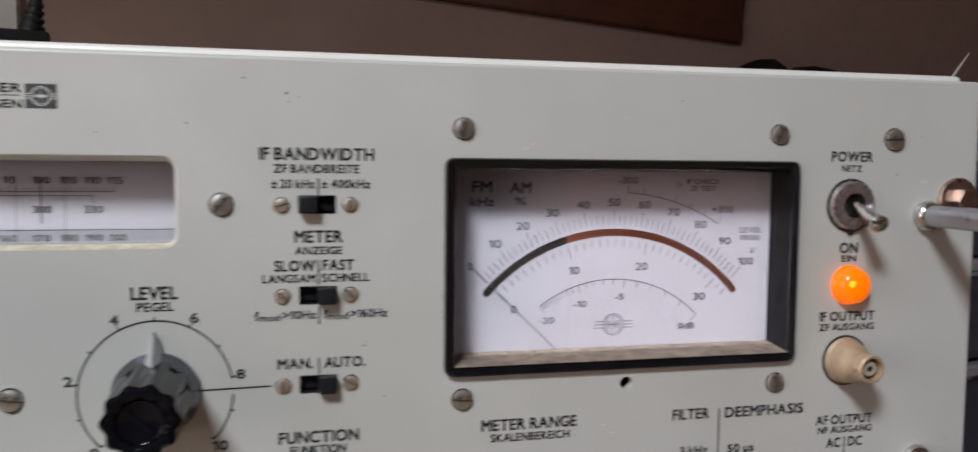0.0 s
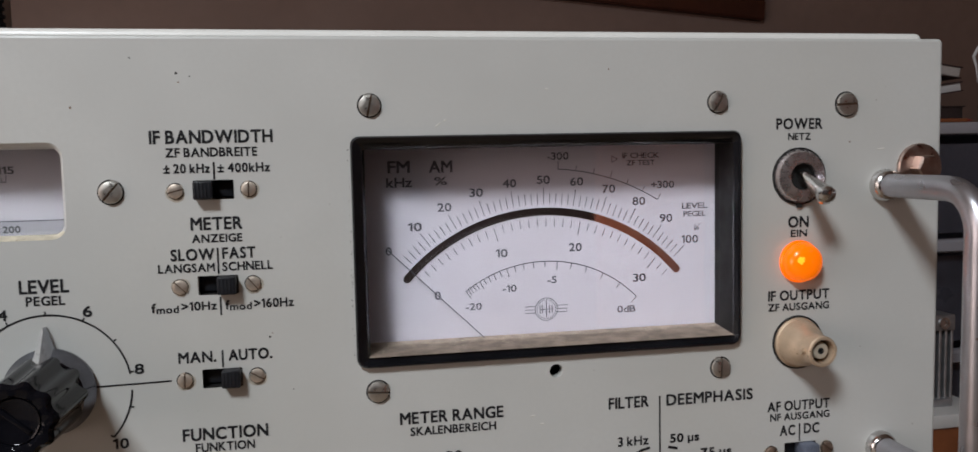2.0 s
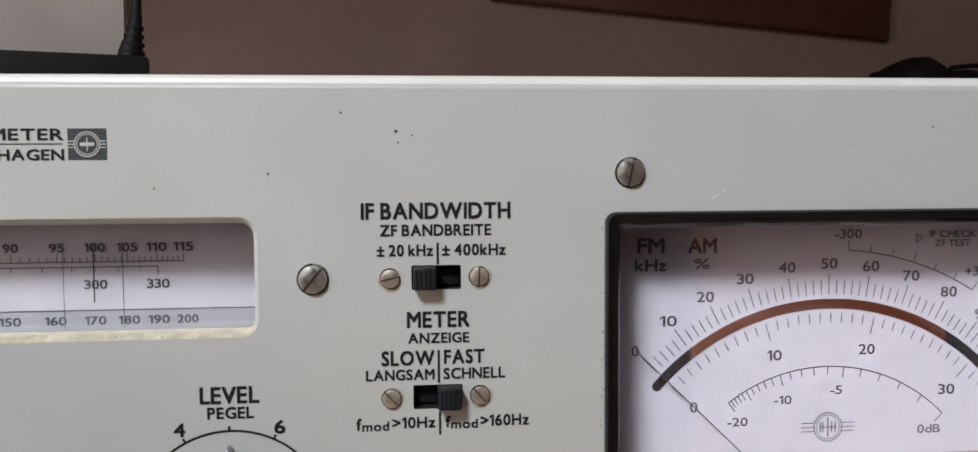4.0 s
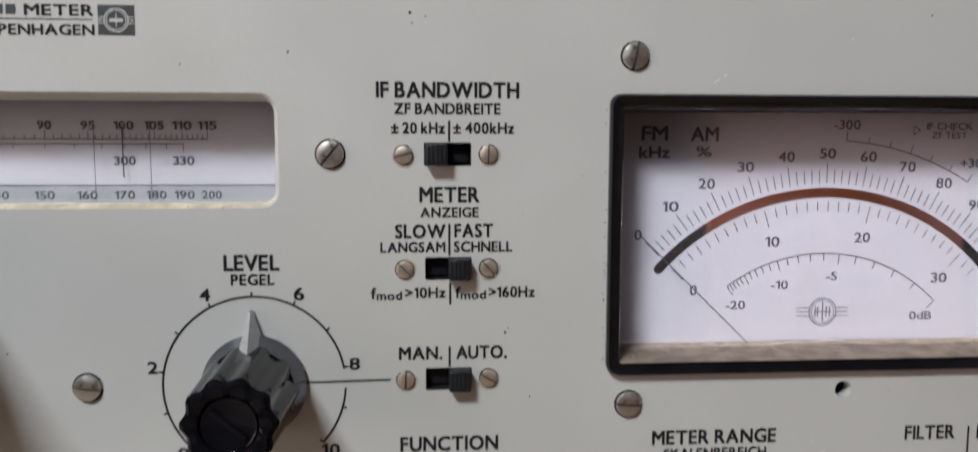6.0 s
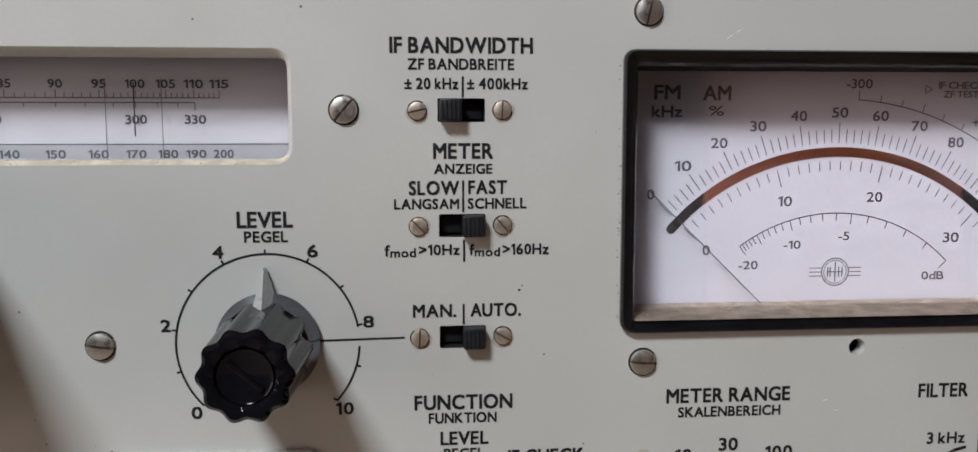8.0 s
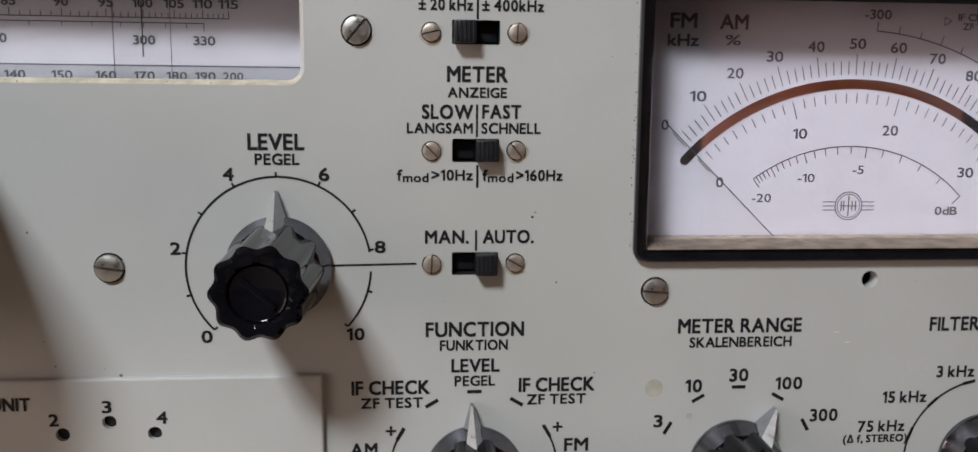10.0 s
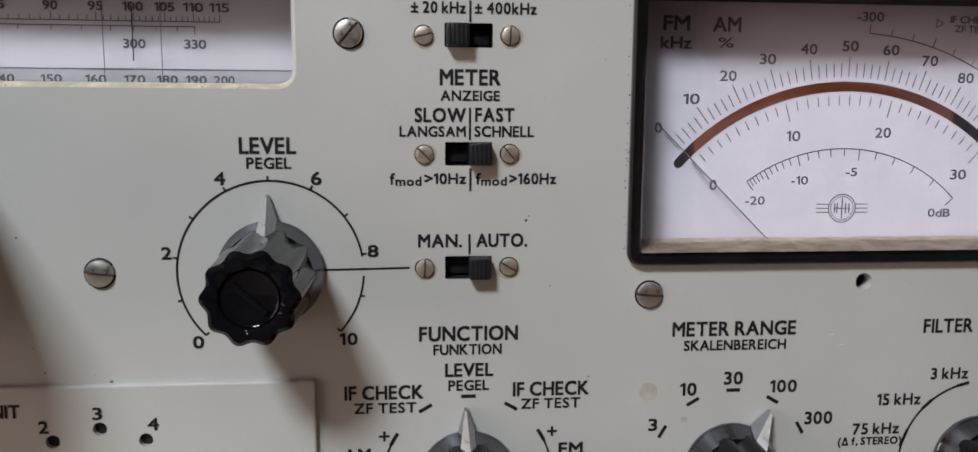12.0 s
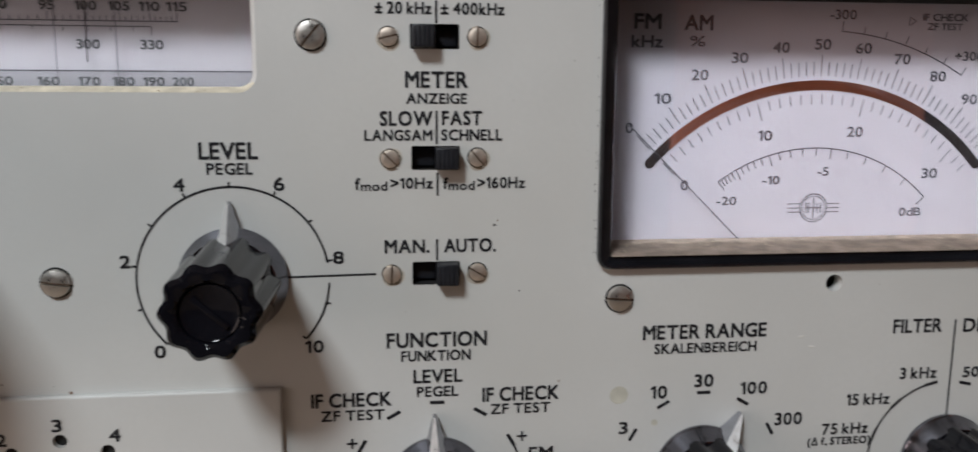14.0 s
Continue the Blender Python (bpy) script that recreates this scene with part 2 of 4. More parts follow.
def plate(outline, holes, z_front, z_back, chamfer=0.0):
    """A flat plate with holes through it; the outline's front edge is eased by chamfer."""
    b = bmesh.new()
    edges, loops = [], []
    for pts in (outline, *holes):
        vs = [b.verts.new((px, py, z_front)) for px, py in pts]
        loops.append(vs)
        edges += [b.edges.new((vs[k], vs[(k + 1) % len(vs)])) for k in range(len(vs))]
    bmesh.ops.triangle_fill(b, edges=edges, use_beauty=True, use_dissolve=False)
    for vs in loops:
        back = [b.verts.new((v.co.x, v.co.y, z_back)) for v in vs]
        for k in range(len(vs)):
            j = (k + 1) % len(vs)
            b.faces.new((vs[k], vs[j], back[j], back[k]))
    if chamfer:
        rim = [e for e in b.edges if all(v in set(loops[0]) for v in e.verts) and abs(e.calc_length()) > 0 and any(abs(f.normal.z) < 0.5 for f in e.link_faces)]
        bmesh.ops.bevel(b, geom=rim, offset=chamfer, segments=3, profile=0.5, affect="EDGES")
    return b


def loft(loops, bm=None, close=False):
    """Skins closed loops of 3D points that have the same number of corners."""
    b = bmesh.new()
    rings = [[b.verts.new(p) for p in l] for l in loops]
    for p, q in zip(rings, rings[1:]):
        for k in range(len(p)):
            j = (k + 1) % len(p)
            b.faces.new((p[k], p[j], q[j], q[k]))
    if close:
        b.faces.new(rings[-1])
        b.faces.new(rings[0])
    return merge(bm, b)


def stroke(p, q, w, z=0.1, bm=None):
    """A printed line of width w."""
    b = bmesh.new()
    p, q = Vector(p), Vector(q)
    d = (q - p).normalized() * (w / 2)
    s = Vector((-d.y, d.x))
    b.faces.new([b.verts.new((v.x, v.y, z)) for v in (p + s, p - s, q - s, q + s)])
    return merge(bm, b)


def arc(cx, cy, r, a0, a1, w, z=0.1, bm=None, n=48, round_ends=False):
    """A printed arc from a0 to a1 degrees."""
    b = bmesh.new()
    rows = []
    for k in range(n + 1):
        a = radians(a0 + (a1 - a0) * k / n)
        rows.append([b.verts.new((cx + q * math.cos(a), cy + q * math.sin(a), z)) for q in (r - w / 2, r + w / 2)])
    for p, q in zip(rows, rows[1:]):
        b.faces.new((p[0], p[1], q[1], q[0]))
    if round_ends:
        for (i, o), a, s in ((rows[0], a0, -1 if a1 > a0 else 1), (rows[-1], a1, 1 if a1 > a0 else -1)):
            c = (i.co + o.co) / 2
            t = Vector((-math.sin(radians(a)), math.cos(radians(a)), 0)) * s
            n2 = (o.co - i.co) / 2
            fan = [b.verts.new(c + n2 * math.cos(radians(g)) + t * (w / 2) * math.sin(radians(g))) for g in range(30, 180, 30)]
            b.faces.new((o, *fan, i))
    return merge(bm, b)


def tube(points, r, n=16, bm=None, taper=None):
    """A round bar along points."""
    b = bmesh.new()
    pts = [Vector(p) for p in points]
    rings, side = [], None
    for k, p in enumerate(pts):
        d = (pts[min(k + 1, len(pts) - 1)] - pts[max(k - 1, 0)]).normalized()
        if side is None:
            side = d.orthogonal().normalized()
        side = (side - d * side.dot(d)).normalized()
        up = d.cross(side)
        q = r * (taper[k] if taper else 1)
        rings.append([b.verts.new(p + q * (math.cos(2 * math.pi * j / n) * side + math.sin(2 * math.pi * j / n) * up)) for j in range(n)])
    for p, q in zip(rings, rings[1:]):
        for j in range(n):
            i = (j + 1) % n
            b.faces.new((p[j], p[i], q[i], q[j]))
    b.faces.new(rings[0])
    b.faces.new(rings[-1])
    return merge(bm, b)


LETTERS = []


def letter(text, x0, x1, y0, y1, parent, material=None, z=0.12, weight=0.036, turn=0.0):
    """Printed characters that fill the box x0..x1, y0..y1 of their parent; made all at once at the end."""
    LETTERS.append((text, x0, x1, y0, y1, parent, material or INK, z, weight, turn))


def centred(text, x, y, height, width, parent, material=None, z=0.12, weight=0.012):
    letter(text, x - width / 2, x + width / 2, y - height / 2, y + height / 2, parent, material, z, weight)


def screw_mesh(name, r, h, slot, material):
    """A domed slotted head that sits on z = 0."""
    b = lathe([(r, 0), (r, h * 0.55), (r * 0.94, h * 0.78), (r * 0.72, h * 0.94), (r * 0.36, h), (0, h)], 28)
    for s in (-1, 1):
        bmesh.ops.bisect_plane(b, geom=b.verts[:] + b.edges[:] + b.faces[:], plane_co=(0, s * slot, 0), plane_no=(0, 1, 0))
    cut = [f for f in b.faces if abs(f.calc_center_median().y) < slot]
    bmesh.ops.delete(b, geom=cut, context="FACES")
    rim = [e for e in b.edges if e.is_boundary and all(abs(abs(v.co.y) - slot) < 1e-4 for v in e.verts)]
    ext = bmesh.ops.extrude_edge_only(b, edges=rim)
    for v in ext["geom"]:
        if isinstance(v, bmesh.types.BMVert):
            v.co.z = h * 0.25
    b.faces.new([b.verts.new(p) for p in ((-r * 0.97, -slot * 1.05, h * 0.27), (r * 0.97, -slot * 1.05, h * 0.27), (r * 0.97, slot * 1.05, h * 0.27), (-r * 0.97, slot * 1.05, h * 0.27))]).material_index = 1
    # black ring paints the shadow gap round the head
    merge(b, lathe([(r * 1.14, 0.02), (r * 0.97, 0.06)], 28))
    b.faces.ensure_lookup_table()
    for f in b.faces[-28:]:
        f.material_index = 2
    ob = part(name, b, material, None, materials=(RUST, SHADOW))
    me = ob.data
    bpy.data.objects.remove(ob)
    return me


def place(name, me, parent, at, turn=0.0):
    ob = new(name, me)
    ob.parent = parent
    ob.location = Vector(at) * U
    ob.rotation_euler = (0, 0, radians(turn))
    return ob


# ---- the room ----
def slab(name, x0, x1, y0, y1, z0, z1, material):
    b = box(x0 / U, x1 / U, y0 / U, y1 / U, z0 / U, z1 / U)
    return tagged(part(name, b, material), kind="structure")


slab("floor", -2.1, 2.3, -2.6, 1.9, -1.0, -0.9, FLOOR)
slab("ceiling", -2.1, 2.3, -2.6, 1.9, 1.42, 1.5, PLASTER)
slab("wall_north", -2.1, 2.3, 1.5, 1.6, -0.9, 1.42, WALL)
slab("wall_east", 2.0, 2.1, -2.4, 1.5, -0.9, 1.42, WALL)
slab("wall_south", -2.1, 2.0, -2.5, -2.4, -0.9, 1.42, DARKWALL)
# the west wall has an added, unseen opening behind the fill lamp
slab("wall_west", -2.1, -2.0, -2.4, -1.5, -0.9, 1.42, PLASTER)
slab("wall_west_far", -2.1, -2.0, -0.3, 1.5, -0.9, 1.42, PLASTER)
slab("wall_west_sill", -2.1, -2.0, -1.5, -0.3, -0.9, -0.3, PLASTER)
slab("wall_west_lintel", -2.1, -2.0, -1.5, -0.3, 0.8, 1.42, PLASTER)
# door whose reflection shows in the meter's mirror band
door = slab("door_1", 0.90, 1.72, -2.395, -2.35, -0.9, 1.1, DOORWOOD)
fixture = root("pendant_lamp", "white square pendant lamp hanging over the bench", "lamp", (LAMP_AT[0] / U, LAMP_AT[1] / U, LAMP_AT[2] / U + 2), False)
part("cord", tube([(0, 0, 20), (0, 0, 1.42 / U - LAMP_AT[2] / U - 2)], 5, 10), WHITE, fixture)
part("reflector", box(-204, 204, -204, 204, 14, 22, 3), WHITE, fixture)
part("frame", plate(rounded(-240, 240, -240, 240, 20), [rounded(-204, 204, -204, 204, 10)], 0, 24), WHITE, fixture)

# ---- work bench ----
bench = root("work_bench", "brown wooden work bench under the instrument", "table", (0, 0, -170), False)
part("tabletop", box(-1100, 286, -330, 700, -35, 0, 3), BENCHWOOD, bench)
for lx in (-1060, 250):
    for ly in (-290, 660):
        part("leg", box(lx - 28, lx + 28, ly - 28, ly + 28, -888, -35, 3), BENCHWOOD, bench)

# ---- the measuring instrument ----
inst = root("measuring_instrument", "grey enamelled modulation meter with knobs and a dial", "instrument")
SLOTS = ((12.4, 0.2), (12.6, -32.15), (12.6, -64.3))
AC_SLOT = (229.2, -108.2)
outline = rounded(-279, 289, -155, 51.6, (2, 2, 2.0, 2.0), 5)
WIN = (-205, -34.2, -14.8, 16.9)                     # dial window: left, right, bottom, top
METER = (58.2, 203.0, -64.0, 17.2)
holes = [rounded(*WIN, 5.0, 6), rounded(METER[0] + 0.9, METER[1] - 0.8, METER[2] + 0.9, METER[3] - 0.9, 2.5, 3)]
holes += [rounded(x - 6.6, x + 6.6, z - 3.25, z + 3.25, 0.4, 2) for x, z in (*SLOTS, AC_SLOT)]
holes += [circle(130.7, -69.9, 2.55)]
panel = part("front_panel", plate(outline, holes, 0, -4.5, 1.3), PAINT, inst, "pale grey enamelled front panel with black lettering", sharp=12)
# the window's eased edge, dusty below
a = rounded(WIN[0] - 0.02, WIN[1] + 0.02, WIN[2] - 0.02, WIN[3] + 0.02, 5.0, 6)
c = rounded(WIN[0] + 1.9, WIN[1] - 1.3, WIN[2] + 1.5, WIN[3] - 1.6, 3.6, 6)
middle = [((x + u) / 2, (y + v) / 2, -0.6) for (x, y), (u, v) in zip(a, c)]
rim = part("window_rim", loft([[(x, y, 0.02) for x, y in a], middle, [(x, y, -2.2) for x, y in c], [(x, y - 0.4, -9) for x, y in c]]), PAINT, inst, "eased window edge, dusty along the bottom", materials=(DUST,))
for p in rim.data.polygons:
    if p.center.y < (WIN[2] + 2.4) * U:
        p.material_index = 1
case = part("case", box(-274, 283.5, 48.0, 54.4, -420, -4.6, 2.4, 4), PAINT_EDGE, inst, "pale grey sheet-metal case")
part("side_plate", box(-274, -270, -150, 47.9, -420, -4.6, 1.0), PAINT_EDGE, case)
part("side_plate", box(279.5, 283.5, -150, 47.9, -420, -4.6, 1.0), PAINT_EDGE, case)
part("bottom_plate", box(-269.9, 279.4, -150, -146, -420, -4.6, 1.0), PAINT_EDGE, case)
part("back_plate", box(-269.9, 279.4, -145.9, 47.9, -420, -416, 1.0), PAINT_EDGE, case)
b = box(-260, -200, -170, -150, -400, -340, 2)
for x, y in ((220, -400), (-260, -80), (220, -80)):
    b2 = box(x, x + 40, -170, -150, y, y + 40, 2)
    part("foot", b2, BLACK, inst)
part("foot", b, BLACK, inst)
# black sheet stands for the shade inside the case
part("inside", box(-215, 205, -72, 22, -24, -21), SHADOW, inst)

# lettering of the front panel: text, left, right, bottom, top
for row in (("IF BANDWIDTH", -7.2, 32.3, 15.9, 20.1), ("ZF BANDBREITE", -2.3, 27.1, 11.4, 14.3), ("\u00b1 20 kHz", -3.2, 11.5, 6.0, 9.0), ("\u00b1 400kHz", 14.1, 31.0, 6.0, 9.0),
            ("METER", 4.6, 21.2, -13.2, -9.1), ("ANZEIGE", 4.8, 21.0, -17.5, -14.8), ("SLOW", -2.3, 11.6, -23.4, -19.6), ("FAST", 14.4, 25.1, -23.2, -19.5),
            ("LANGSAM", -6.5, 11.6, -27.4, -24.6), ("SCHNELL", 14.2, 30.7, -27.4, -24.5), ("f", -9.3, -8.0, -40.6, -37.6), ("mod", -7.7, -0.7, -41.0, -38.6), (">10Hz", 0.3, 11.7, -40.5, -37.6),
            ("f", 14.6, 15.9, -40.6, -37.6), ("mod", 16.1, 23.2, -41.0, -38.6), (">160Hz", 24.1, 37.2, -40.6, -37.6), ("MAN.", -1.5, 10.6, -58.4, -54.8), ("AUTO.", 14.9, 29.2, -58.4, -54.7),
            ("LEVEL", -49.8, -34.8, -32.2, -27.9), ("PEGEL", -48.0, -36.2, -36.3, -33.3), ("4", -56.7, -54.0, -40.7, -37.3), ("6", -30.8, -28.1, -40.7, -37.2), ("2", -71.5, -68.9, -61.1, -57.8),
            ("8", -15.6, -12.8, -61.0, -57.7), ("0", -64.0, -61.2, -86.3, -82.9), ("10", -23.7, -18.9, -86.2, -82.8), ("FUNCTION", -1.3, 26.8, -85.6, -81.4), ("FUNKTION", 2.7, 22.2, -89.7, -86.7),
            ("LEVEL", 6.1, 19.8, -96.2, -92.4), ("PEGEL", 7.0, 18.6, -100.4, -97.4), ("IF CHECK", -22.6, -0.4, -102.5, -98.5), ("ZF TEST", -20.0, -2.4, -106.6, -103.6),
            ("IF CHECK", 25.8, 48.0, -102.5, -98.4), ("ZF TEST", 28.2, 45.5, -106.4, -103.4), ("+", -13.0, -10.1, -115.0, -112.2), ("+", 36.0, 38.8, -114.9, -112.1), ("FM", 39.6, 46.6, -121.0, -117.2), ("AM", -23.2, -15.6, -121.0, -117.2),
            ("METER RANGE", 72.8, 110.3, -85.6, -81.4), ("SKALENBEREICH", 76.4, 107.5, -90.0, -87.0), ("10", 75.8, 80.6, -103.7, -99.9), ("30", 89.1, 94.7, -100.6, -96.8), ("100", 103.5, 111.6, -103.4, -99.7),
            ("300", 114.9, 123.4, -113.7, -109.9), ("3", 66.5, 69.0, -114.3, -110.7), ("FILTER", 150.8, 166.4, -85.9, -81.8), ("DEEMPHASIS", 173.7, 208.8, -86.2, -82.0),
            ("3 kHz", 154.3, 166.2, -100.6, -97.1), ("15 kHz", 137.6, 151.4, -108.4, -104.9), ("75 kHz", 130.4, 145.1, -117.5, -114.1), ("(\u0394 f, STEREO)", 125.9, 146.2, -121.6, -118.4),
            ("50 \u00b5s", 175.1, 186.7, -101.5, -97.5), ("75 \u00b5s", 187.6, 200.0, -108.2, -104.1), ("POWER", 218.2, 237.2, 17.4, 21.4), ("NETZ", 223.1, 232.3, 13.3, 15.8), ("ON", 223.4, 231.8, -20.2, -16.0), ("EIN", 224.5, 231.2, -23.8, -21.2),
            ("IF OUTPUT", 215.3, 240.9, -48.4, -44.6), ("ZF AUSGANG", 215.3, 240.9, -52.4, -49.6), ("AF OUTPUT", 215.3, 241.7, -92.0, -88.2), ("NF AUSGANG", 216.4, 241.7, -95.8, -93.0),
            ("AC", 220.6, 226.9, -101.9, -97.9), ("DC", 230.9, 237.3, -101.7, -97.7), ("COPENHAGEN", -114.0, -81.9, 31.9, 34.6), ("METER", -99.6, -81.9, 37.0, 39.8)):
    letter(*row, panel)

for x, y0, y1 in ((12.85, 3.7, 9.5), (12.85, -28.4, -19.4), (13.05, -42.6, -36.2), (12.85, -60.6, -54.7), (170.9, -130, -82.2), (228.9, -104.6, -97.5)):
    part("divider_line", stroke((x, y0), (x, y1), 0.62), INK, panel)
# level scale
LV = (-42.2, -65.0)
ring = arc(*LV, 25.4, 224, 9.5, 0.62)
arc(*LV, 25.4, -42.5, -3.0, 0.62, bm=ring)
for k in range(11):
    a = radians(224 - 26.65 * k)
    stroke((LV[0] + 25.3 * math.cos(a), LV[1] + 25.3 * math.sin(a)), (LV[0] + (26.7 if 0 < k < 10 else 24.2) * math.cos(a), LV[1] + (26.7 if 0 < k < 10 else 24.2) * math.sin(a)), 0.6, bm=ring)
stroke((-29, -64.6), (-4.0, -64.2), 0.6, bm=ring)
part("level_scale", ring, INK, panel)
# position marks of the rotary switches
FN, MR, FI = (12.7, -127.0), (92.0, -127.0), (171.0, -127.0)
def mark(c, r, deg, length=4.2, w=1.05, bm=None):
    a = radians(deg)
    p = Vector((c[0] + r * math.cos(a), c[1] + r * math.sin(a)))
    d = Vector((-math.sin(a), math.cos(a))) * (length / 2)
    return stroke(p - d, p + d, w, bm=bm)
fn = mark(FN, 24.8, 90)
for deg in (120, 60, 150, 30):
    mark(FN, 24.8, deg, bm=fn)
arc(*FN, 24.8, 152, 200, 0.6, bm=fn)
arc(*FN, 24.8, 28, -20, 0.6, bm=fn)
part("function_marks", fn, INK, panel)
for deg in (90, 120, 60, 150, 30):
    part("range_mark", mark(MR, 24.6, deg), INK, panel)
fi = arc(*FI, 25.3, 104, 190, 0.65)
for deg in (104, 133, 160):
    mark(FI, 25.3, deg, 4.2, 1.0, bm=fi)
for deg in (78, 50):
    mark(FI, 24.8, deg, 4.0, 1.0, bm=fi)
part("filter_marks", fi, INK, panel)
# maker's mark, plain shapes only
b = stroke((-80.8, 35.9), (-71.3, 35.9), 8.0, 0.1)
part("maker_badge", b, LOGO, panel)
b = arc(-76.05, 35.9, 3.1, 0, 360, 0.3, 0.2)
arc(-76.05, 35.9, 2.55, 0, 360, 0.22, 0.2, bm=b)
for dz in (-0.8, 0, 0.8):
    stroke((-80.7, 35.9 + dz), (-79.1, 35.9 + dz), 0.28, 0.2, bm=b)
    stroke((-73.0, 35.9 + dz), (-71.4, 35.9 + dz), 0.28, 0.2, bm=b)
stroke((-76.05, 34.2), (-76.05, 37.6), 0.25, 0.2, bm=b)
stroke((-77.8, 35.9), (-74.3, 35.9), 0.9, 0.19, bm=b)
part("badge_lines", b, PAINT, panel)
b = stroke((-114, 36.0), (-82.2, 36.0), 0.3)
for k in range(4):
    stroke((-114 + 3.2 * k, 38.45), (-111.5 + 3.2 * k, 38.45), 2.6, bm=b)
part("maker_name_bar", b, LOGO, panel)
b = lathe([(0, 0.05), (2.7, 0.06), (2.75, 0.02)], 20)
part("stain", b, STAIN, panel, at=(66.1, -102.2, 0))
b = lathe([(0, 0.05), (1.0, 0.05)], 14)
part("stain", b, STAIN, panel, at=(77.2, -111.2, 0))

# small chips and scratches in the paint
for k, (x, y, s) in enumerate(((2.0, 39.0, 0.45), (2.7, 36.2, 0.3), (-31.0, 28.2, 0.4), (6.5, 38.0, 0.25), (-109.0, -55.0, 0.35), (-86.5, -95.6, 0.5), (28.7, -51.0, 0.4), (29.6, -49.6, 0.25), (48.0, -97.0, 0.3), (-12.0, 44.0, 0.3), (152.0, 40.0, 0.35), (249.0, 12.0, 0.4), (36.0, -70.0, 0.25), (-60.0, 24.5, 0.3))):
    part("paint_chip", lathe([(0, 0.06), (s * 0.8, 0.06), (s, 0.02)], 7, wave=lambda a, r: r * (1 + 0.45 * math.cos(a + k) + 0.2 * math.cos(3 * a + 2 * k))), RUST if k % 3 else SHADOW, panel, at=(x, y, 0))
for x, y, l, a in ((121.5, -86.0, 1.6, 10), (125.0, -89.2, 1.5, -4), (89.0, 21.0, 2.2, 35), (91.5, 22.6, 1.2, 30), (262.5, 9.4, 3.0, 4), (128.5, 33.2, 1.0, 10)):
    d = Vector((math.cos(radians(a)), math.sin(radians(a)))) * l / 2
    part("paint_scratch", stroke(Vector((x, y)) - d, Vector((x, y)) + d, 0.3, 0.05), PAINT_EDGE, panel)
    part("paint_scratch", stroke(Vector((x, y - 0.3)) - d, Vector((x, y - 0.3)) + d, 0.2, 0.05), STAIN, panel)

# grime beside the meter bezel
random.seed(7)
for k in range(26):
    x, y, r = METER[0] - random.uniform(0.2, 1.1), random.uniform(METER[2], METER[3] - 4), random.uniform(0.1, 0.24)
    part("grime_speck", lathe([(0, 0.05), (r, 0.04)], 7, wave=lambda a, q: q * (1 + 0.3 * math.cos(2 * a + k))), SHADOW, panel, at=(x, y, 0))

# sub-panel with trimmer holes
PL = (-275, -30.6, -150, -95.8)
TRIM = ((-102.3, -111.6), (-89.6, -108.3), (-77.4, -111.8))
sub = part("sub_panel", plate(rounded(*PL, 0.5, 2), [circle(x, y, 1.95, 18) for x, y in TRIM], 2.0, 0.03, 0.7), PAINT, inst, "raised grey sub-panel with trimmer holes", sharp=12)
for x, y in TRIM:
    # black disc paints the shade at the bottom of the hole
    part("hole", lathe([(1.95, 0.2), (0, 0.2)], 16, x, y), SHADOW, sub)
letter("UNIT", -120.9, -110.6, -104.4, -100.8, sub, z=2.12)
letter("2", -105.7, -103.3, -109.0, -105.6, sub, z=2.12)
letter("3", -91.3, -88.9, -105.5, -102.1, sub, z=2.12)
letter("4", -76.7, -73.9, -108.9, -105.5, sub, z=2.12)

# screws
BIG = screw_mesh("screw", 3.75, 1.6, 0.36, STEEL)
SMALL = screw_mesh("screw", 2.5, 1.15, 0.24, TARNISH)
WIDE = screw_mesh("screw", 4.3, 1.9, 0.45, STEEL)
DULL = screw_mesh("screw", 2.5, 1.4, 0.34, RUST)
for me, x, y, turn in ((BIG, 65.3, 27.8, 78), (BIG, 194.3, 27.8, 60), (BIG, 65.3, -72.9, -4), (BIG, 195.5, -72.9, 88), (WIDE, 247.3, 26.6, 3), (BIG, -20.1, 0.2, 50), (BIG, -88.0, -64.8, -8)):
    place("screw", me, inst, (x, y, 0), turn)

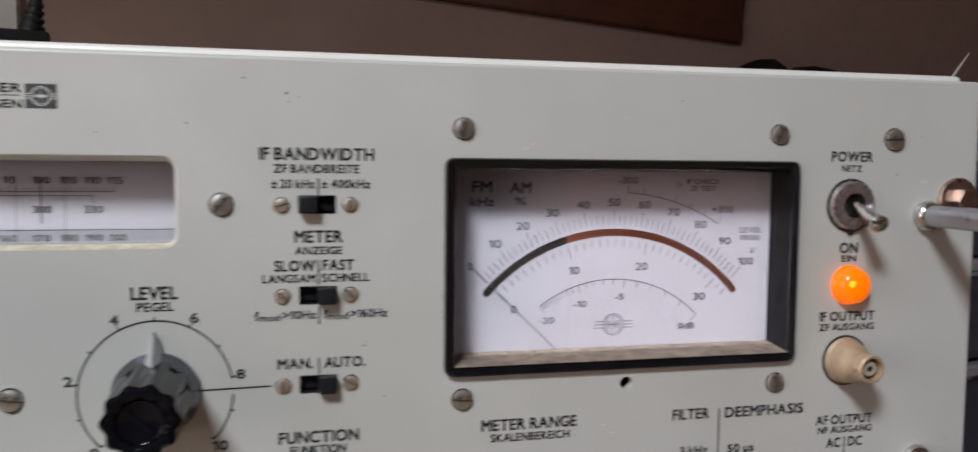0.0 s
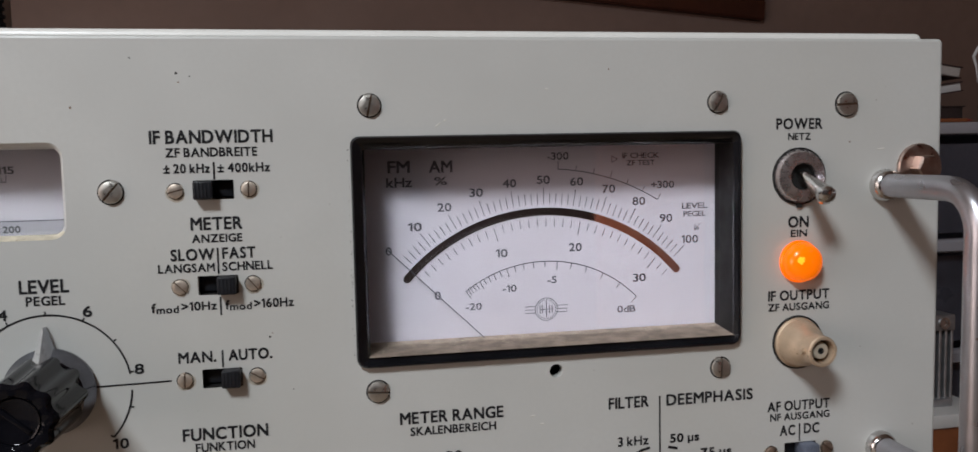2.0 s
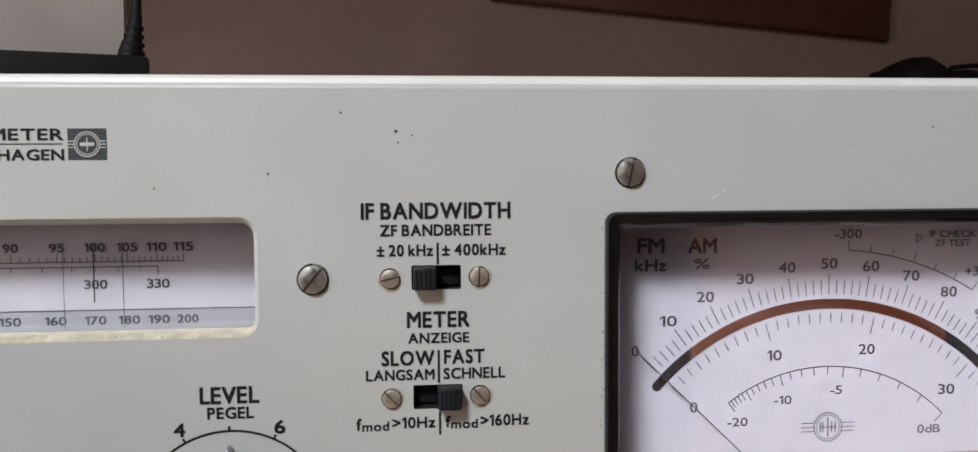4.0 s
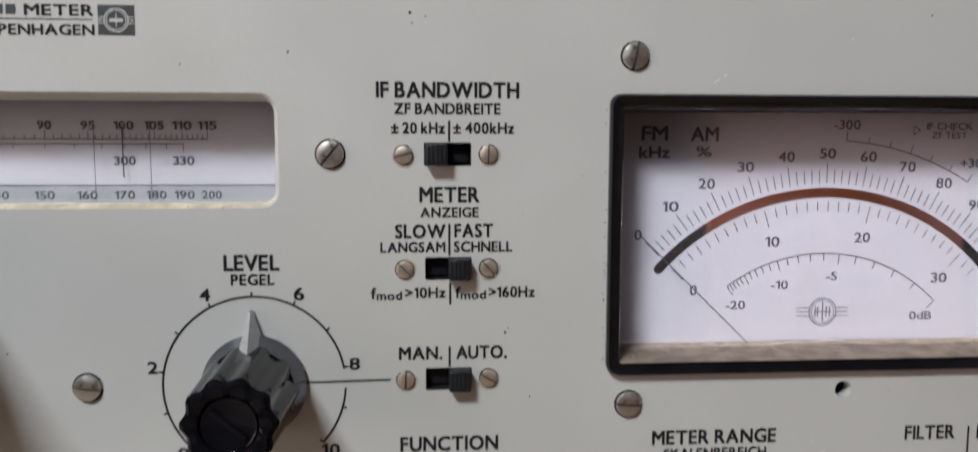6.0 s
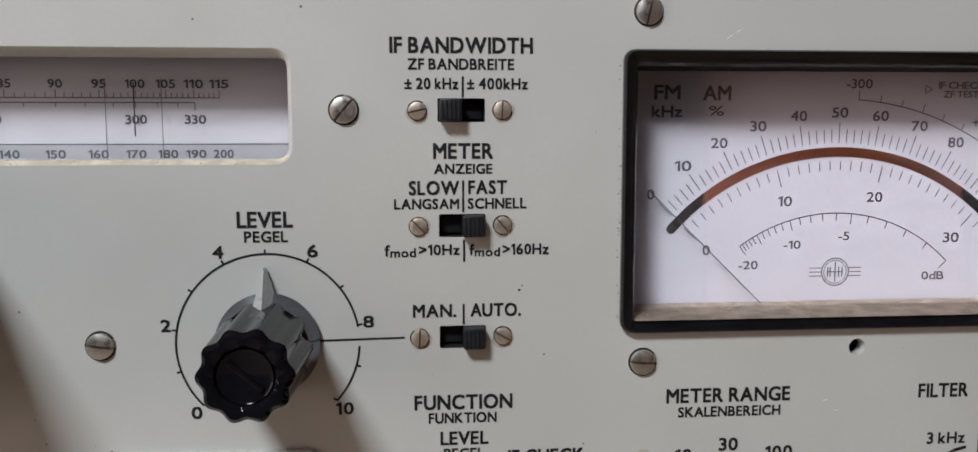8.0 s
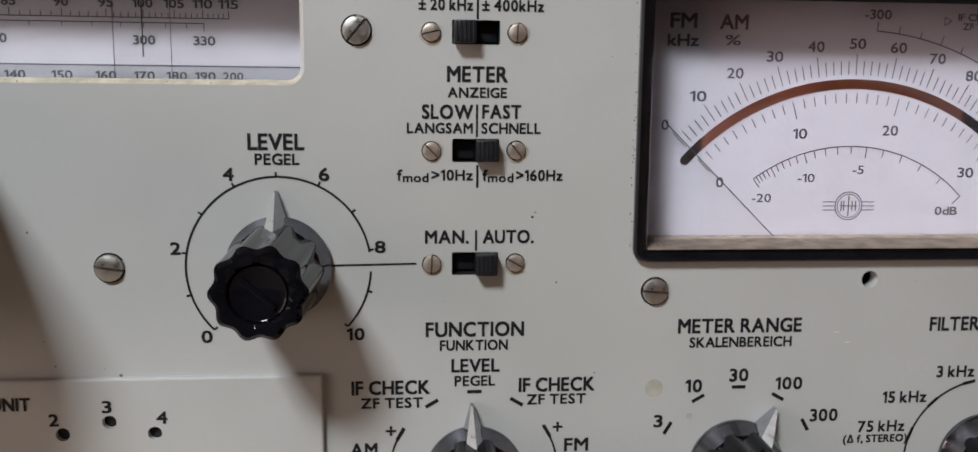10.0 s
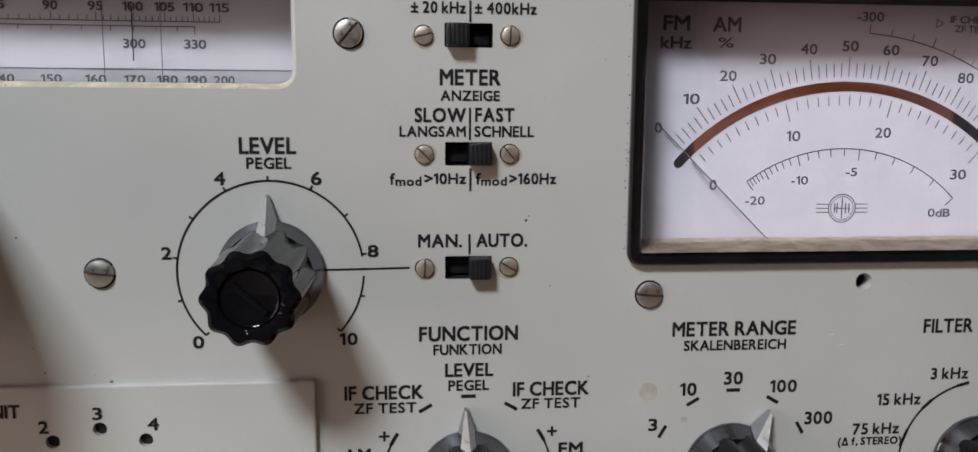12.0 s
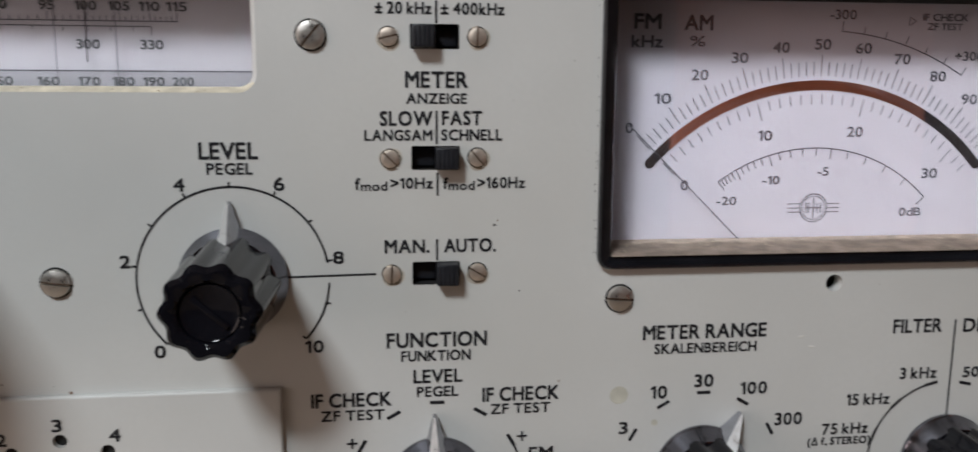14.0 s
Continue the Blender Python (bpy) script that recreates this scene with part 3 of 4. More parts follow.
# slide switches
def slide_switch(x, y, right, turns, slider_mat, screws, label):
    hold = loft([[(px, py, 0.05) for px, py in rounded(-6.6, 6.6, -3.25, 3.25, 0.4, 2)], [(px, py, -5) for px, py in rounded(-6.5, 6.5, -3.2, 3.2, 0.4, 2)]])
    merge(hold, box(-7.5, 7.5, -4, 4, -7, -5))
    s = part("slide_switch", hold, SHADOW, inst, label, (x, y, 0))
    cx = 3.1 if right else -3.1
    b = box(cx - 3.1, cx + 3.1, -3.0, 3.0, -4.8, 4.2, 0.5)
    for k in range(5):
        box(cx - 2.55 + 1.15 * k, cx - 2.05 + 1.15 * k, -2.7, 2.7, 3.9, 4.38, 0.1, 1, b)
    part("slider", b, slider_mat, s)
    part("track", box(-cx - 3.0, -cx + 3.0, -2.4, 2.4, -4.9, -3.4, 0.2), SLIDER, s)
    for (sx, sy), turn in zip(((-12.3, -0.2), (11.5, 0.0)), turns):
        place("screw", screws, s, (sx, sy, 0), turn)
        halo = lathe([(0, 0.03), (3.1, 0.03)], 24, wave=lambda a, r: r * (1 + 0.10 * math.cos(a + turn) + 0.06 * math.cos(3 * a + 2 * turn + sx)))
        part("rust_stain", halo, HALO, s, at=(sx, sy - 0.35, 0))
    return s


slide_switch(12.4, 0.2, False, (14, 88), SLIDER, SMALL, "black slide switch set to the narrow band")
slide_switch(12.5, -32.15, True, (-45, -50), SLIDER, SMALL, "black slide switch set to fast")
slide_switch(12.6, -64.2, True, (88, -30), SLIDER, SMALL, "black slide switch set to auto")
slide_switch(229.2, -108.2, True, (40, -40), SLIDER_GREY, DULL, "grey slide switch set to DC")

# pointer knobs
def pointer_knob(x, y, aim, label, height=35.0, metal=False):
    flute = lambda a, r: r * (1 + 0.055 * math.cos(10 * a)) if r > 8.2 else r
    body = lathe([(12.5, 6.5), (12.4, 9), (12.0, 20), (11.5, height - 1.6), (11.0, height - 0.9), (10.2, height), (8.5, height), (7.5, height - 0.5), (7.2, height - 1.1), (7.0, height - 1.6), (0, height - 1.6)], 120, wave=flute)
    k = part("knob", body, HANDLE if metal else KNOB, inst, label, (x, y, 0), aim - 90, sharp=28)
    part("skirt", lathe([(14.5, 0.3), (14.6, 1.6), (14.2, 2.2), (12.4, 7.6), (11, 8.0), (5, 8.0)], 64), DARKCHROME, k, "dark chrome skirt")
    # wedge-shaped pointer with a ridge; lit facet coloured brighter, shaded facets darker
    b = bmesh.new()
    v = [b.verts.new(p) for p in ((-3.9, 9.5, 0.4), (3.9, 9.5, 0.4), (0.4, 21.6, 0.4), (-0.4, 21.6, 0.4), (-2.9, 9.5, 9.8), (2.9, 9.5, 9.8), (0.4, 21.4, 2.4), (-0.4, 21.4, 2.4), (0.5, 9.5, 13.0), (0.1, 21.2, 3.0))]
    for f in ((0, 1, 2, 3), (0, 3, 7, 4), (1, 5, 6, 2), (4, 7, 9, 8), (8, 9, 6, 5), (3, 2, 6, 9, 7), (0, 4, 8, 5, 1)):
        b.faces.new([v[i] for i in f]).material_index = 0 if f == (4, 7, 9, 8) else 1
    part("pointer", b, SILVER, k, "polished metal pointer", materials=(POINTER,))
    c = lathe([(7.0, height - 1.5), (6.8, height - 0.9), (6.2, height - 1.3), (0, height - 1.3)], 40)
    cap = part("cap", c, KNOB, k)
    cap.rotation_euler = (0, 0, radians(-42 - (aim - 90)))
    s = box(-5.4, 5.4, -0.75, 0.75, height - 1.35, height - 0.75, 0.2)
    slot = part("cap_slot", s, KNOB, k)
    slot.rotation_euler = (0, 0, radians(-42 - (aim - 90)))
    return k


pointer_knob(*LV, 91, "black fluted pointer knob on a chrome skirt, pointing up")
pointer_knob(*FN, 92, "black fluted pointer knob on a chrome skirt")
pointer_knob(*MR, 58, "black fluted pointer knob turned to 100")
pointer_knob(FI[0], FI[1], -60, "black fluted knob on a chrome skirt", 30)
# large tuning knob beside the dial
tune = part("tuning_knob", lathe([(39, 1), (39, 5), (38, 7), (37, 59), (35, 62), (0, 62)], 96, wave=lambda a, r: r * (1 + 0.015 * math.cos(36 * a)) if r > 33 else r), KNOB, inst, "large black tuning knob", (-159, -41, 0))

# toggle switch
tg = part("toggle_switch", lathe([(10.2, 0.1), (10.3, 0.8), (9.4, 2.6), (6.6, 3.4), (5.2, 3.5), (4.6, 1.2), (0, 0.6)], 44), NUT, inst, "chrome toggle switch set to on", (227.6, -0.6, 0))
part("backing_ring", lathe([(11.0, 0.02), (11.0, 0.6), (10.2, 0.7)], 44), SHADOW, tg)
part("lever", tube([(0, 1.0, 1.5), (0.3, -0.5, 5), (0.6, -3.0, 10), (0.9, -5.4, 14.5), (1.0, -6.2, 16.2), (1.1, -6.9, 17.5), (1.2, -7.4, 18.4), (1.2, -7.7, 18.9), (1.2, -7.8, 19.1)], 2.6, 18, taper=(0.75, 0.8, 0.95, 1.2, 1.42, 1.4, 1.1, 0.65, 0.15)), CHROME, tg)
# black cup paints the shade in the bushing's bore
part("bushing_hole", lathe([(4.9, 3.0), (4.5, 1.4), (0, 1.2)], 32), SHADOW, tg)
part("key_tab", box(-1.2, 1.2, -12.0, -10.2, 0.1, 1.2, 0.3), SHADOW, tg)

# pilot lamp
pl = part("pilot_lamp", lathe([(8.2, 0.1), (8.2, 1.2), (7.8, 1.7), (7.5, 1.4)], 40), LENS, inst, "lit amber pilot lamp", (227.9, -33.4, 0))
part("lens", lathe([(7.5, 0.6), (7.6, 3.0), (7.0, 5.2), (5.7, 6.6), (3.8, 7.4), (1.9, 7.8), (0, 7.9)], 40), LENS, pl, "glowing amber dome")
# highlight on the dome, made as a brighter glowing patch
part("lens_highlight", lathe([(0, 0.3), (1.6, 0.12), (2.6, -0.4)], 14), LENS_HOT, pl, at=(-2.0, 0.8, 7.45))

# coaxial sockets
bnc = part("coaxial_socket", lathe([(9.7, 0.1), (9.7, 1.0), (8.9, 1.5), (8.2, 6.0), (6.9, 8.6), (5.9, 10.4), (5.8, 12.0), (5.8, 17.5), (5.4, 18.0), (4.6, 18.0), (4.5, 9), (0, 9)], 44), NICKEL, inst, "nickel-plated coaxial output socket", (227.6, -65.0, 0))
part("insulator", lathe([(3.1, 9), (3.1, 16), (2.7, 16.4), (1.3, 16.4), (1.2, 14), (0, 14)], 24), PTFE, bnc)
part("contact", lathe([(1.25, 10), (1.25, 16.2), (0.6, 16.3), (0.55, 13), (0, 13)], 16), SHADOW, bnc)
for sgn in (-1, 1):
    part("lug", lathe([(1.1, 0), (1.1, 1.6), (0, 1.7)], 12), NICKEL, bnc).matrix_basis = Matrix.Translation(Vector((sgn * 5.6, 0, 14.5)) * U) @ pose(0, 0, 0, 0, 90 * sgn, 0)
part("gasket", lathe([(10.5, 0.02), (10.5, 0.5), (9.9, 0.6)], 44), SHADOW, bnc)

# carrying handle
HX, HT, HB, HO, BR = 264.0, -5.0, -109.5, 50.6, 15.0
path = [(HX, HT, 0), (HX, HT, HO - BR)]
path += [(HX, HT - BR + BR * math.cos(radians(a)), HO - BR + BR * math.sin(radians(a))) for a in range(10, 91, 10)]
path += [(HX, HT - BR - 5 - k * (HT - HB - 2 * BR - 10) / 6, HO) for k in range(7)]
path += [(HX, HB + BR - BR * math.sin(radians(a)), HO - BR + BR * math.cos(radians(a))) for a in range(0, 91, 10)]
path += [(HX, HB, 0)]
hd = part("handle", tube(path, 4.55, 24), HANDLE, inst, "worn chrome carrying handle")
for y in (HT, HB):
    part("collar", lathe([(6.3, 0), (6.4, 1.4), (5.9, 3.2), (5.0, 4.2), (4.5, 4.4)], 36, HX, y), CHROME, hd)
# mounting bolt
bo = part("bolt", lathe([(5.2, 2.1), (5.2, 6.6), (4.6, 7.3), (0, 7.3)], 6), BRASS, inst, "tarnished brass hexagon bolt with a washer", (278.8, 1.6, 0), 4, sharp=20)
part("washer", lathe([(9.4, 0), (9.5, 1.3), (9.1, 1.9), (7.6, 2.2), (4, 2.2)], 40), BRASS, bo)

# tuning dial behind its window
dial = part("tuning_dial", box(-212, -31, -9.4, 24, -19, -17.2), DIALCARD, inst, "white tuning dial with black scales")
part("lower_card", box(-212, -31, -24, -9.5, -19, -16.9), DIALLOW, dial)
D = bmesh.new()
stroke((-212, -9.3), (-31, -9.3), 0.35, -16.8, D)
stroke((-212, 4.1), (-57.0, 4.1), 0.3, -17.05, D)
stroke((-212, 2.7), (-64.1, 2.7), 0.3, -17.05, D)
TOP = ((70, -170.0), (75, -150.6), (80, -133.0), (85, -117.2), (90, -103.1), (95, -91.0), (100, -80.9), (105, -72.3), (110, -64.4), (115, -57.2))
for (n0, xa), (n1, xb) in zip(TOP, TOP[1:]):
    for k in range(5):
        x = xa + (xb - xa) * k / 5
        stroke((x, 4.0), (x, 6.4 if k == 0 else 5.5), 0.25, -17.05, D)
stroke((-57.2, 4.0), (-57.2, 6.4), 0.25, -17.05, D)
MID = [(-64.2, 1), (-69.0, 0), (-74.8, 0), (-80.9, 0), (-87.2, 0), (-95.0, 0), (-103.2, 0), (-112.0, 0), (-121.8, 1), (-133, 0), (-146, 0)]
for x, big in MID:
    stroke((x, 2.8), (x, 0.4 if big else 1.3), 0.25, -17.05, D)
part("dial_lines", D, FADED, dial)
# added slab that keeps bounced light off the dial's upper part
part("light_block", box(-212, -31, 18.0, 20.0, -17, -4.7), MATTE, dial)
for n0, x in TOP:
    w = 5.4 if n0 >= 100 else 3.9
    letter(str(n0), x - w / 2, x + w / 2, 6.9, 9.3, dial, LOGO, -17.0, 0.028)
for n0, x in ((330, -64.2), (300, -80.9), (250, -121.3)):
    letter(str(n0), x - 3.0, x + 3.0, -3.4, -0.9, dial, LOGO, -17.0, 0.028)
for n0, x in ((130, -131), (140, -116.6), (150, -103.8), (160, -91.8), (170, -81.2), (180, -72.2), (190, -64.2), (200, -56.4)):
    letter(str(n0), x - 2.8, x + 2.8, -13.3, -11.0, dial, LOGO, -16.8, 0.03)
part("cursor", box(-80.98, -80.7, -7.0, 8.4, -15.6, -15.3), INK, inst, "black cursor line of the dial")
for x in (-88.6, -72.9):
    part("hairline", box(x - 0.08, x + 0.08, -14, 9.6, -14.8, -14.6), FADED, inst)
w = part("dial_glass", box(-211, -31, -22, 23, -11.2, -10.2), GLASS, inst)
w.visible_shadow = False

# panel meter
x0, x1, y0, y1 = METER
R4 = (3.6, 3.6, 3.0, 3.0)
outer = rounded(x0, x1, y0, y1, R4, 4)
front = rounded(x0 + 0.5, x1 - 0.5, y0 + 0.5, y1 - 0.5, R4, 4)
crest = rounded(x0 + 1.2, x1 - 1.2, y0 + 1.2, y1 - 1.2, (3, 3, 2.6, 2.6), 4)
inner = rounded(x0 + 3.9, x1 - 2.2, y0 + 2.6, y1 - 3.6, 1.2, 4)
throat = rounded(x0 + 4.6, x1 - 2.0, y0 + 3.4, y1 - 4.4, 0.8, 4)
back = rounded(x0 + 5.6, x1 - 1.6, y0 + 4.6, y1 - 4.6, 0.6, 4)
meter = part("panel_meter", loft([[(x, y, 0.02) for x, y in outer], [(x, y, 1.6) for x, y in outer], [(x, y, 2.6) for x, y in front], [(x, y, 2.4) for x, y in crest], [(x, y, 0.4) for x, y in inner], [(x, y, -1.2) for x, y in throat]]), BLACK, inst, "moving-coil panel meter in a black plastic bezel", sharp=25)
part("bezel_throat", loft([[(x, y, -1.2) for x, y in throat], [(x, y, -17.6) for x, y in back]]), MATTE, meter, "matt black inner wall")
part("ledge", loft([[(px, py, pz) for px, py, pz in ((x0 + 4.4, y0 + 3.5, 0.9), (x1 - 2.1, y0 + 3.5, 0.9), (x1 - 1.7, y0 + 4.8, -17.3), (x0 + 5.5, y0 + 4.8, -17.3))], [(px, py, pz) for px, py, pz in ((x0 + 4.6, y0 + 3.7, 0.8), (x1 - 2.3, y0 + 3.7, 0.8), (x1 - 1.9, y0 + 5.0, -17.3), (x0 + 5.7, y0 + 5.0, -17.3))]], close=True), LEDGE, meter, "dusty lower edge")
part("scale_card", box(x0 + 1, x1 + 3, y0 - 2, y1 + 2, -19.5, -18), SCALE, meter, "white meter scale card")
PV = (131.4, -83.3)
def polar(r, deg):
    return (PV[0] + r * math.cos(radians(deg)), PV[1] + r * math.sin(radians(deg)))
A0, A1 = 135.7, 44.4
ang = lambda v: A0 + (A1 - A0) * v / 100
part("mirror_band", arc(*PV, 71.2, 138.2, 41.0, 3.0, -17.85, round_ends=True, n=80), MIRROR, meter, "parallax mirror band")
T = bmesh.new()
for v in range(0, 101, 2):
    stroke(polar(74.0, ang(v)), polar(80.2 if v % 10 == 0 else 78.2, ang(v)), 0.31, -17.9, T)
for v in range(0, 33):
    a = A0 - 2.895 * v
    stroke(polar(68.4, a), polar(63.0 if v % 10 == 0 else 65.4, a), 0.30, -17.9, T)
for v in range(0, 21):
    a = ang(100 * 10 ** (-v / 20))
    stroke(polar(52.0, a), polar(48.6 if v % 5 == 0 else 49.6, a), 0.30, -17.9, T)
arc(*PV, 52.0, ang(10), ang(100), 0.34, -17.9, T)
arc(*PV, 87.5, 86.2, 58.3, 0.34, -17.9, T)
for k in range(7):
    a = 86.2 - 27.9 * k / 6
    stroke(polar(87.5, a), polar(90.4 if k in (0, 3, 6) else 89.6, a), 0.30, -17.9, T)
part("scale_ticks", T, FADED, meter)
for v in range(0, 101, 10):
    p = polar(83.4, ang(v))
    wd = 2.2 if v == 0 else (5.1 if v < 100 else 6.9)
    centred(str(v), p[0], p[1], 3.1, wd, meter, FADED, -17.88, 0.022)
for v, wd in ((0, 2.2), (10, 4.4), (20, 5.0), (30, 5.2)):
    p = polar(58.3, A0 - 2.895 * v)
    centred(str(v), p[0], p[1], 3.1, wd, meter, FADED, -17.88, 0.022)
for text, x, y, h, wd in (("-20", 103.3, -47.5, 2.6, 6.2), ("-10", 117.4, -41.2, 2.6, 5.4), ("-5", 134.2, -38.6, 2.6, 3.6), ("0dB", 164.3, -51.6, 2.6, 7.4), ("FM", 76.3, 6.2, 4.2, 8.0), ("kHz", 76.3, 0.4, 3.4, 9.4), ("AM", 91.9, 6.0, 4.2, 8.6),
                          ("%", 91.8, 0.6, 3.0, 4.8), ("-300", 137.2, 9.0, 2.8, 8.4), ("+300", 179.6, -3.0, 2.8, 9.6), ("LEVEL", 193.0, -11.7, 2.2, 10.6), ("PEGEL", 193.0, -14.9, 2.0, 9.4), ("IF CHECK", 170.6, 8.6, 2.1, 15), ("ZF TEST", 170.6, 5.8, 2.0, 11.5)):
    centred(text, x, y, h, wd, meter, FADED, -17.88, 0.034 if h > 3 else 0.018)
E2 = arc(131.8, -50.0, 4.4, 0, 360, 0.3, -17.9)
arc(131.8, -50.0, 3.7, 0, 360, 0.22, -17.9, E2)
for dz in (-1.3, 0, 1.3):
    stroke((123.3, -50 + dz), (127.5, -50 + dz), 0.25, -17.9, E2)
    stroke((136.1, -50 + dz), (140.3, -50 + dz), 0.25, -17.9, E2)
stroke((131.8, -53.2), (131.8, -46.8), 0.35, -17.9, E2)
stroke((129.0, -50), (134.6, -50), 0.3, -17.9, E2)
for dx in (-2.4, -1.6, 1.2, 2.3):
    stroke((131.8 + dx, -51.6), (131.8 + dx, -48.4), 0.35, -17.9, E2)
part("emblem", E2, FADED, meter)
E3 = stroke((195.6, -18.6), (193.0, -21.4), 0.25, -17.9)
stroke((193.0, -21.4), (193.1, -19.4), 0.25, -17.9, E3)
stroke((193.1, -19.4), (194.9, -21.0), 0.25, -17.9, E3)
stroke((194.9, -21.0), (193.0, -21.4), 0.25, -17.9, E3)
part("level_arrow", E3, FADED, meter)
E3 = bmesh.new()
for a, c in (((158.8, 8.6), (161.0, 7.4)), ((161.0, 7.4), (158.8, 6.0)), ((158.8, 6.0), (158.8, 8.6))):
    stroke(a, c, 0.25, -17.9, E3)
part("zero_marker", E3, FADED, meter)
n0, n1 = polar(84.5, 135.6), polar(30.0, 135.6)
part("needle", tube([(*n0, -15.4), (*n1, -15.4)], 0.2, 6), FADED, meter, "thin dark needle at rest")
g = part("glass", box(x0 + 5, x1 - 1.4, y0 + 4, y1 - 4, -13.2, -12.4), GLASS, meter)
g.visible_shadow = False

# ---- things behind the instrument ----
tower = root("drawer_tower", "grey plastic drawer tower with smoke-coloured drawers", "drawer unit", (1057, 975, -1058), False)
part("top_panel", box(-210, 210, -6, 340, 1086, 1106, 4), GREYLIP, tower)
for sx in (-208, 200):
    part("side_panel", box(sx, sx + 8, 0, 335, 0, 1086, 2), GREYLIP, tower)
part("back_panel", box(-200, 200, 327, 335, 0, 1086, 2), SMOKE, tower)
for k in range(5):
    zt = 1080 - 187 * k
    bot = zt - 187
    b = bmesh.new()
    cols = []
    for i in range(17):
        u = i / 8 - 1
        bow = 14 * (1 - u * u)
        cols.append([b.verts.new((u * 198, y, z)) for y, z in ((-4 - bow * 0.3, zt - 10), (2 - bow * 0.3, zt - 60 + bow), (8, zt - 80 + bow), (10, bot + 26))])
    for p, q in zip(cols, cols[1:]):
        for j in range(3):
            b.faces.new((p[j], q[j], q[j + 1], p[j + 1]))
    bmesh.ops.solidify(b, geom=b.faces[:], thickness=3)
    dr = part("drawer", b, SMOKE, tower)
    b = bmesh.new()
    cols = []
    for i in range(17):
        u = i / 8 - 1
        bow = 26 * (1 - u * u)
        cols.append([b.verts.new((u * 205, y - bow * 0.9, z - bow * 0.25)) for y, z in ((8, bot + 26), (-10, bot + 26), (-14, bot + 22), (-14, bot + 8), (-8, bot + 5), (8, bot + 5))])
    for p, q in zip(cols, cols[1:]):
        for j in range(6):
            b.faces.new((p[j], q[j], q[(j + 1) % 6], p[(j + 1) % 6]))
    part("lip", b, GREYLIP, dr, "pale grey curved lip")

bottle = root("oil_bottle", "green plastic oil bottle with a red nozzle cap", "bottle", (1181, 1000, 48), False)
part("body", lathe([(0, 0), (20, 0), (22, 3), (22, 60), (20.5, 67), (15, 72), (12, 74), (0, 74)], 40), GREEN, bottle)
part("cap", lathe([(12, 72), (12, 82), (10, 86), (6, 90), (4.2, 112), (3.4, 121), (0, 122)], 28), RED, bottle)
for k, (z, wd) in enumerate(((42, 27), (24, 20))):
    b = bmesh.new()
    seg = 10 if k == 0 else 6
    for i in range(seg):
        c = (i - seg / 2 + 0.5) * wd / seg
        h = 3.2 if k == 0 else 1.2
        aa = c / 22.4
        for da in (0,):
            w2 = wd / seg * 0.36 / 22.4
            b.faces.new([b.verts.new((22.4 * math.sin(t), -22.4 * math.cos(t), zz)) for t, zz in ((aa - w2, z - h), (aa + w2, z - h), (aa + w2, z + h), (aa - w2, z + h))])
    part("label_bar", b, WHITE, bottle)
b = lathe([(0, 0), (4, 0), (4, 0.4), (0, 0.4)], 20)
ob = part("label_dot", b, RED, bottle)
ob.matrix_basis = Matrix.Translation(Vector((0, -22.2, 57)) * U) @ pose(0, 0, 0, 90, 0, 0)

strip = root("bent_strip", "bent white plastic strip beside the bottle", "cable tie", (1144, 985, 48), False)
part("strip", tube([(24, 16, 60), (-2, 6, 68), (-7, 0, 76), (-10, 0, 95), (-15, 0, 110), (-8, 0, 122), (10, 0, 146), (28, 0, 170)], 2.0, 8, taper=(0.3, 0.35, 0.6, 1.0, 1.3, 1.5, 1.2, 0.5)), WHITE, strip)
for nm, lab, x, z, wd, dp, h, turn, tilt, mt in (("book", "closed book with dark cover and pale pages", 1046, 48, 200, 140, 30, 4, 0, COVER), ("book", "pale paper-bound book on the drawer tower", 1050, 90, 190, 130, 17, -3, -8, WHITE), ("book", "dark brown book on top of the pile", 1010, 106, 170, 120, 18, 5, -2, COVER), ("book", "book with pale page edges", 1046, 140, 196, 120, 20, -4, 9, PAPER)):
    bk = root(nm, lab, "book", (x, 1090, z), False, turn)
    bk["group"] = "books on the drawer tower"
    bk.rotation_euler = (0, radians(tilt), radians(turn))
    part("page_block", box(-wd / 2 + 3, wd / 2 - 3, -dp / 2 + 3, dp / 2, 2, h - 2, 0.5), mt, bk)
    part("cover", box(-wd / 2, wd / 2, -dp / 2, dp / 2 + 2, 0, 2, 0.5), COVER, bk)
    part("cover", box(-wd / 2, wd / 2, -dp / 2, dp / 2 + 2, h - 2, h, 0.5), COVER, bk)
pen = root("pencil", "orange pencil lying on the drawer tower", "pencil", (1100, 985, 51.5), False, 5)
part("shaft", tube([(-60, 0, 0), (20, 0, 0)], 3.3, 6), WOOD, pen)
part("tip", tube([(20, 0, 0), (32, 0, 0)], 3.3, 6, taper=(1, 0.1)), RED, pen)
cl = root("blue_clip_box", "small blue plastic box on the drawer tower", "box", (1236, 1010, 48), False, 8)
part("body", box(-26, 26, -20, 20, 0, 16, 3), BLUE, cl)
part("lid", box(-27, 27, -21, 21, 16.5, 20, 1.5), BLUE, cl)

cab = root("side_cabinet", "low orange-brown wooden cabinet with a white top", "cabinet", (850, 800, -1058), False)
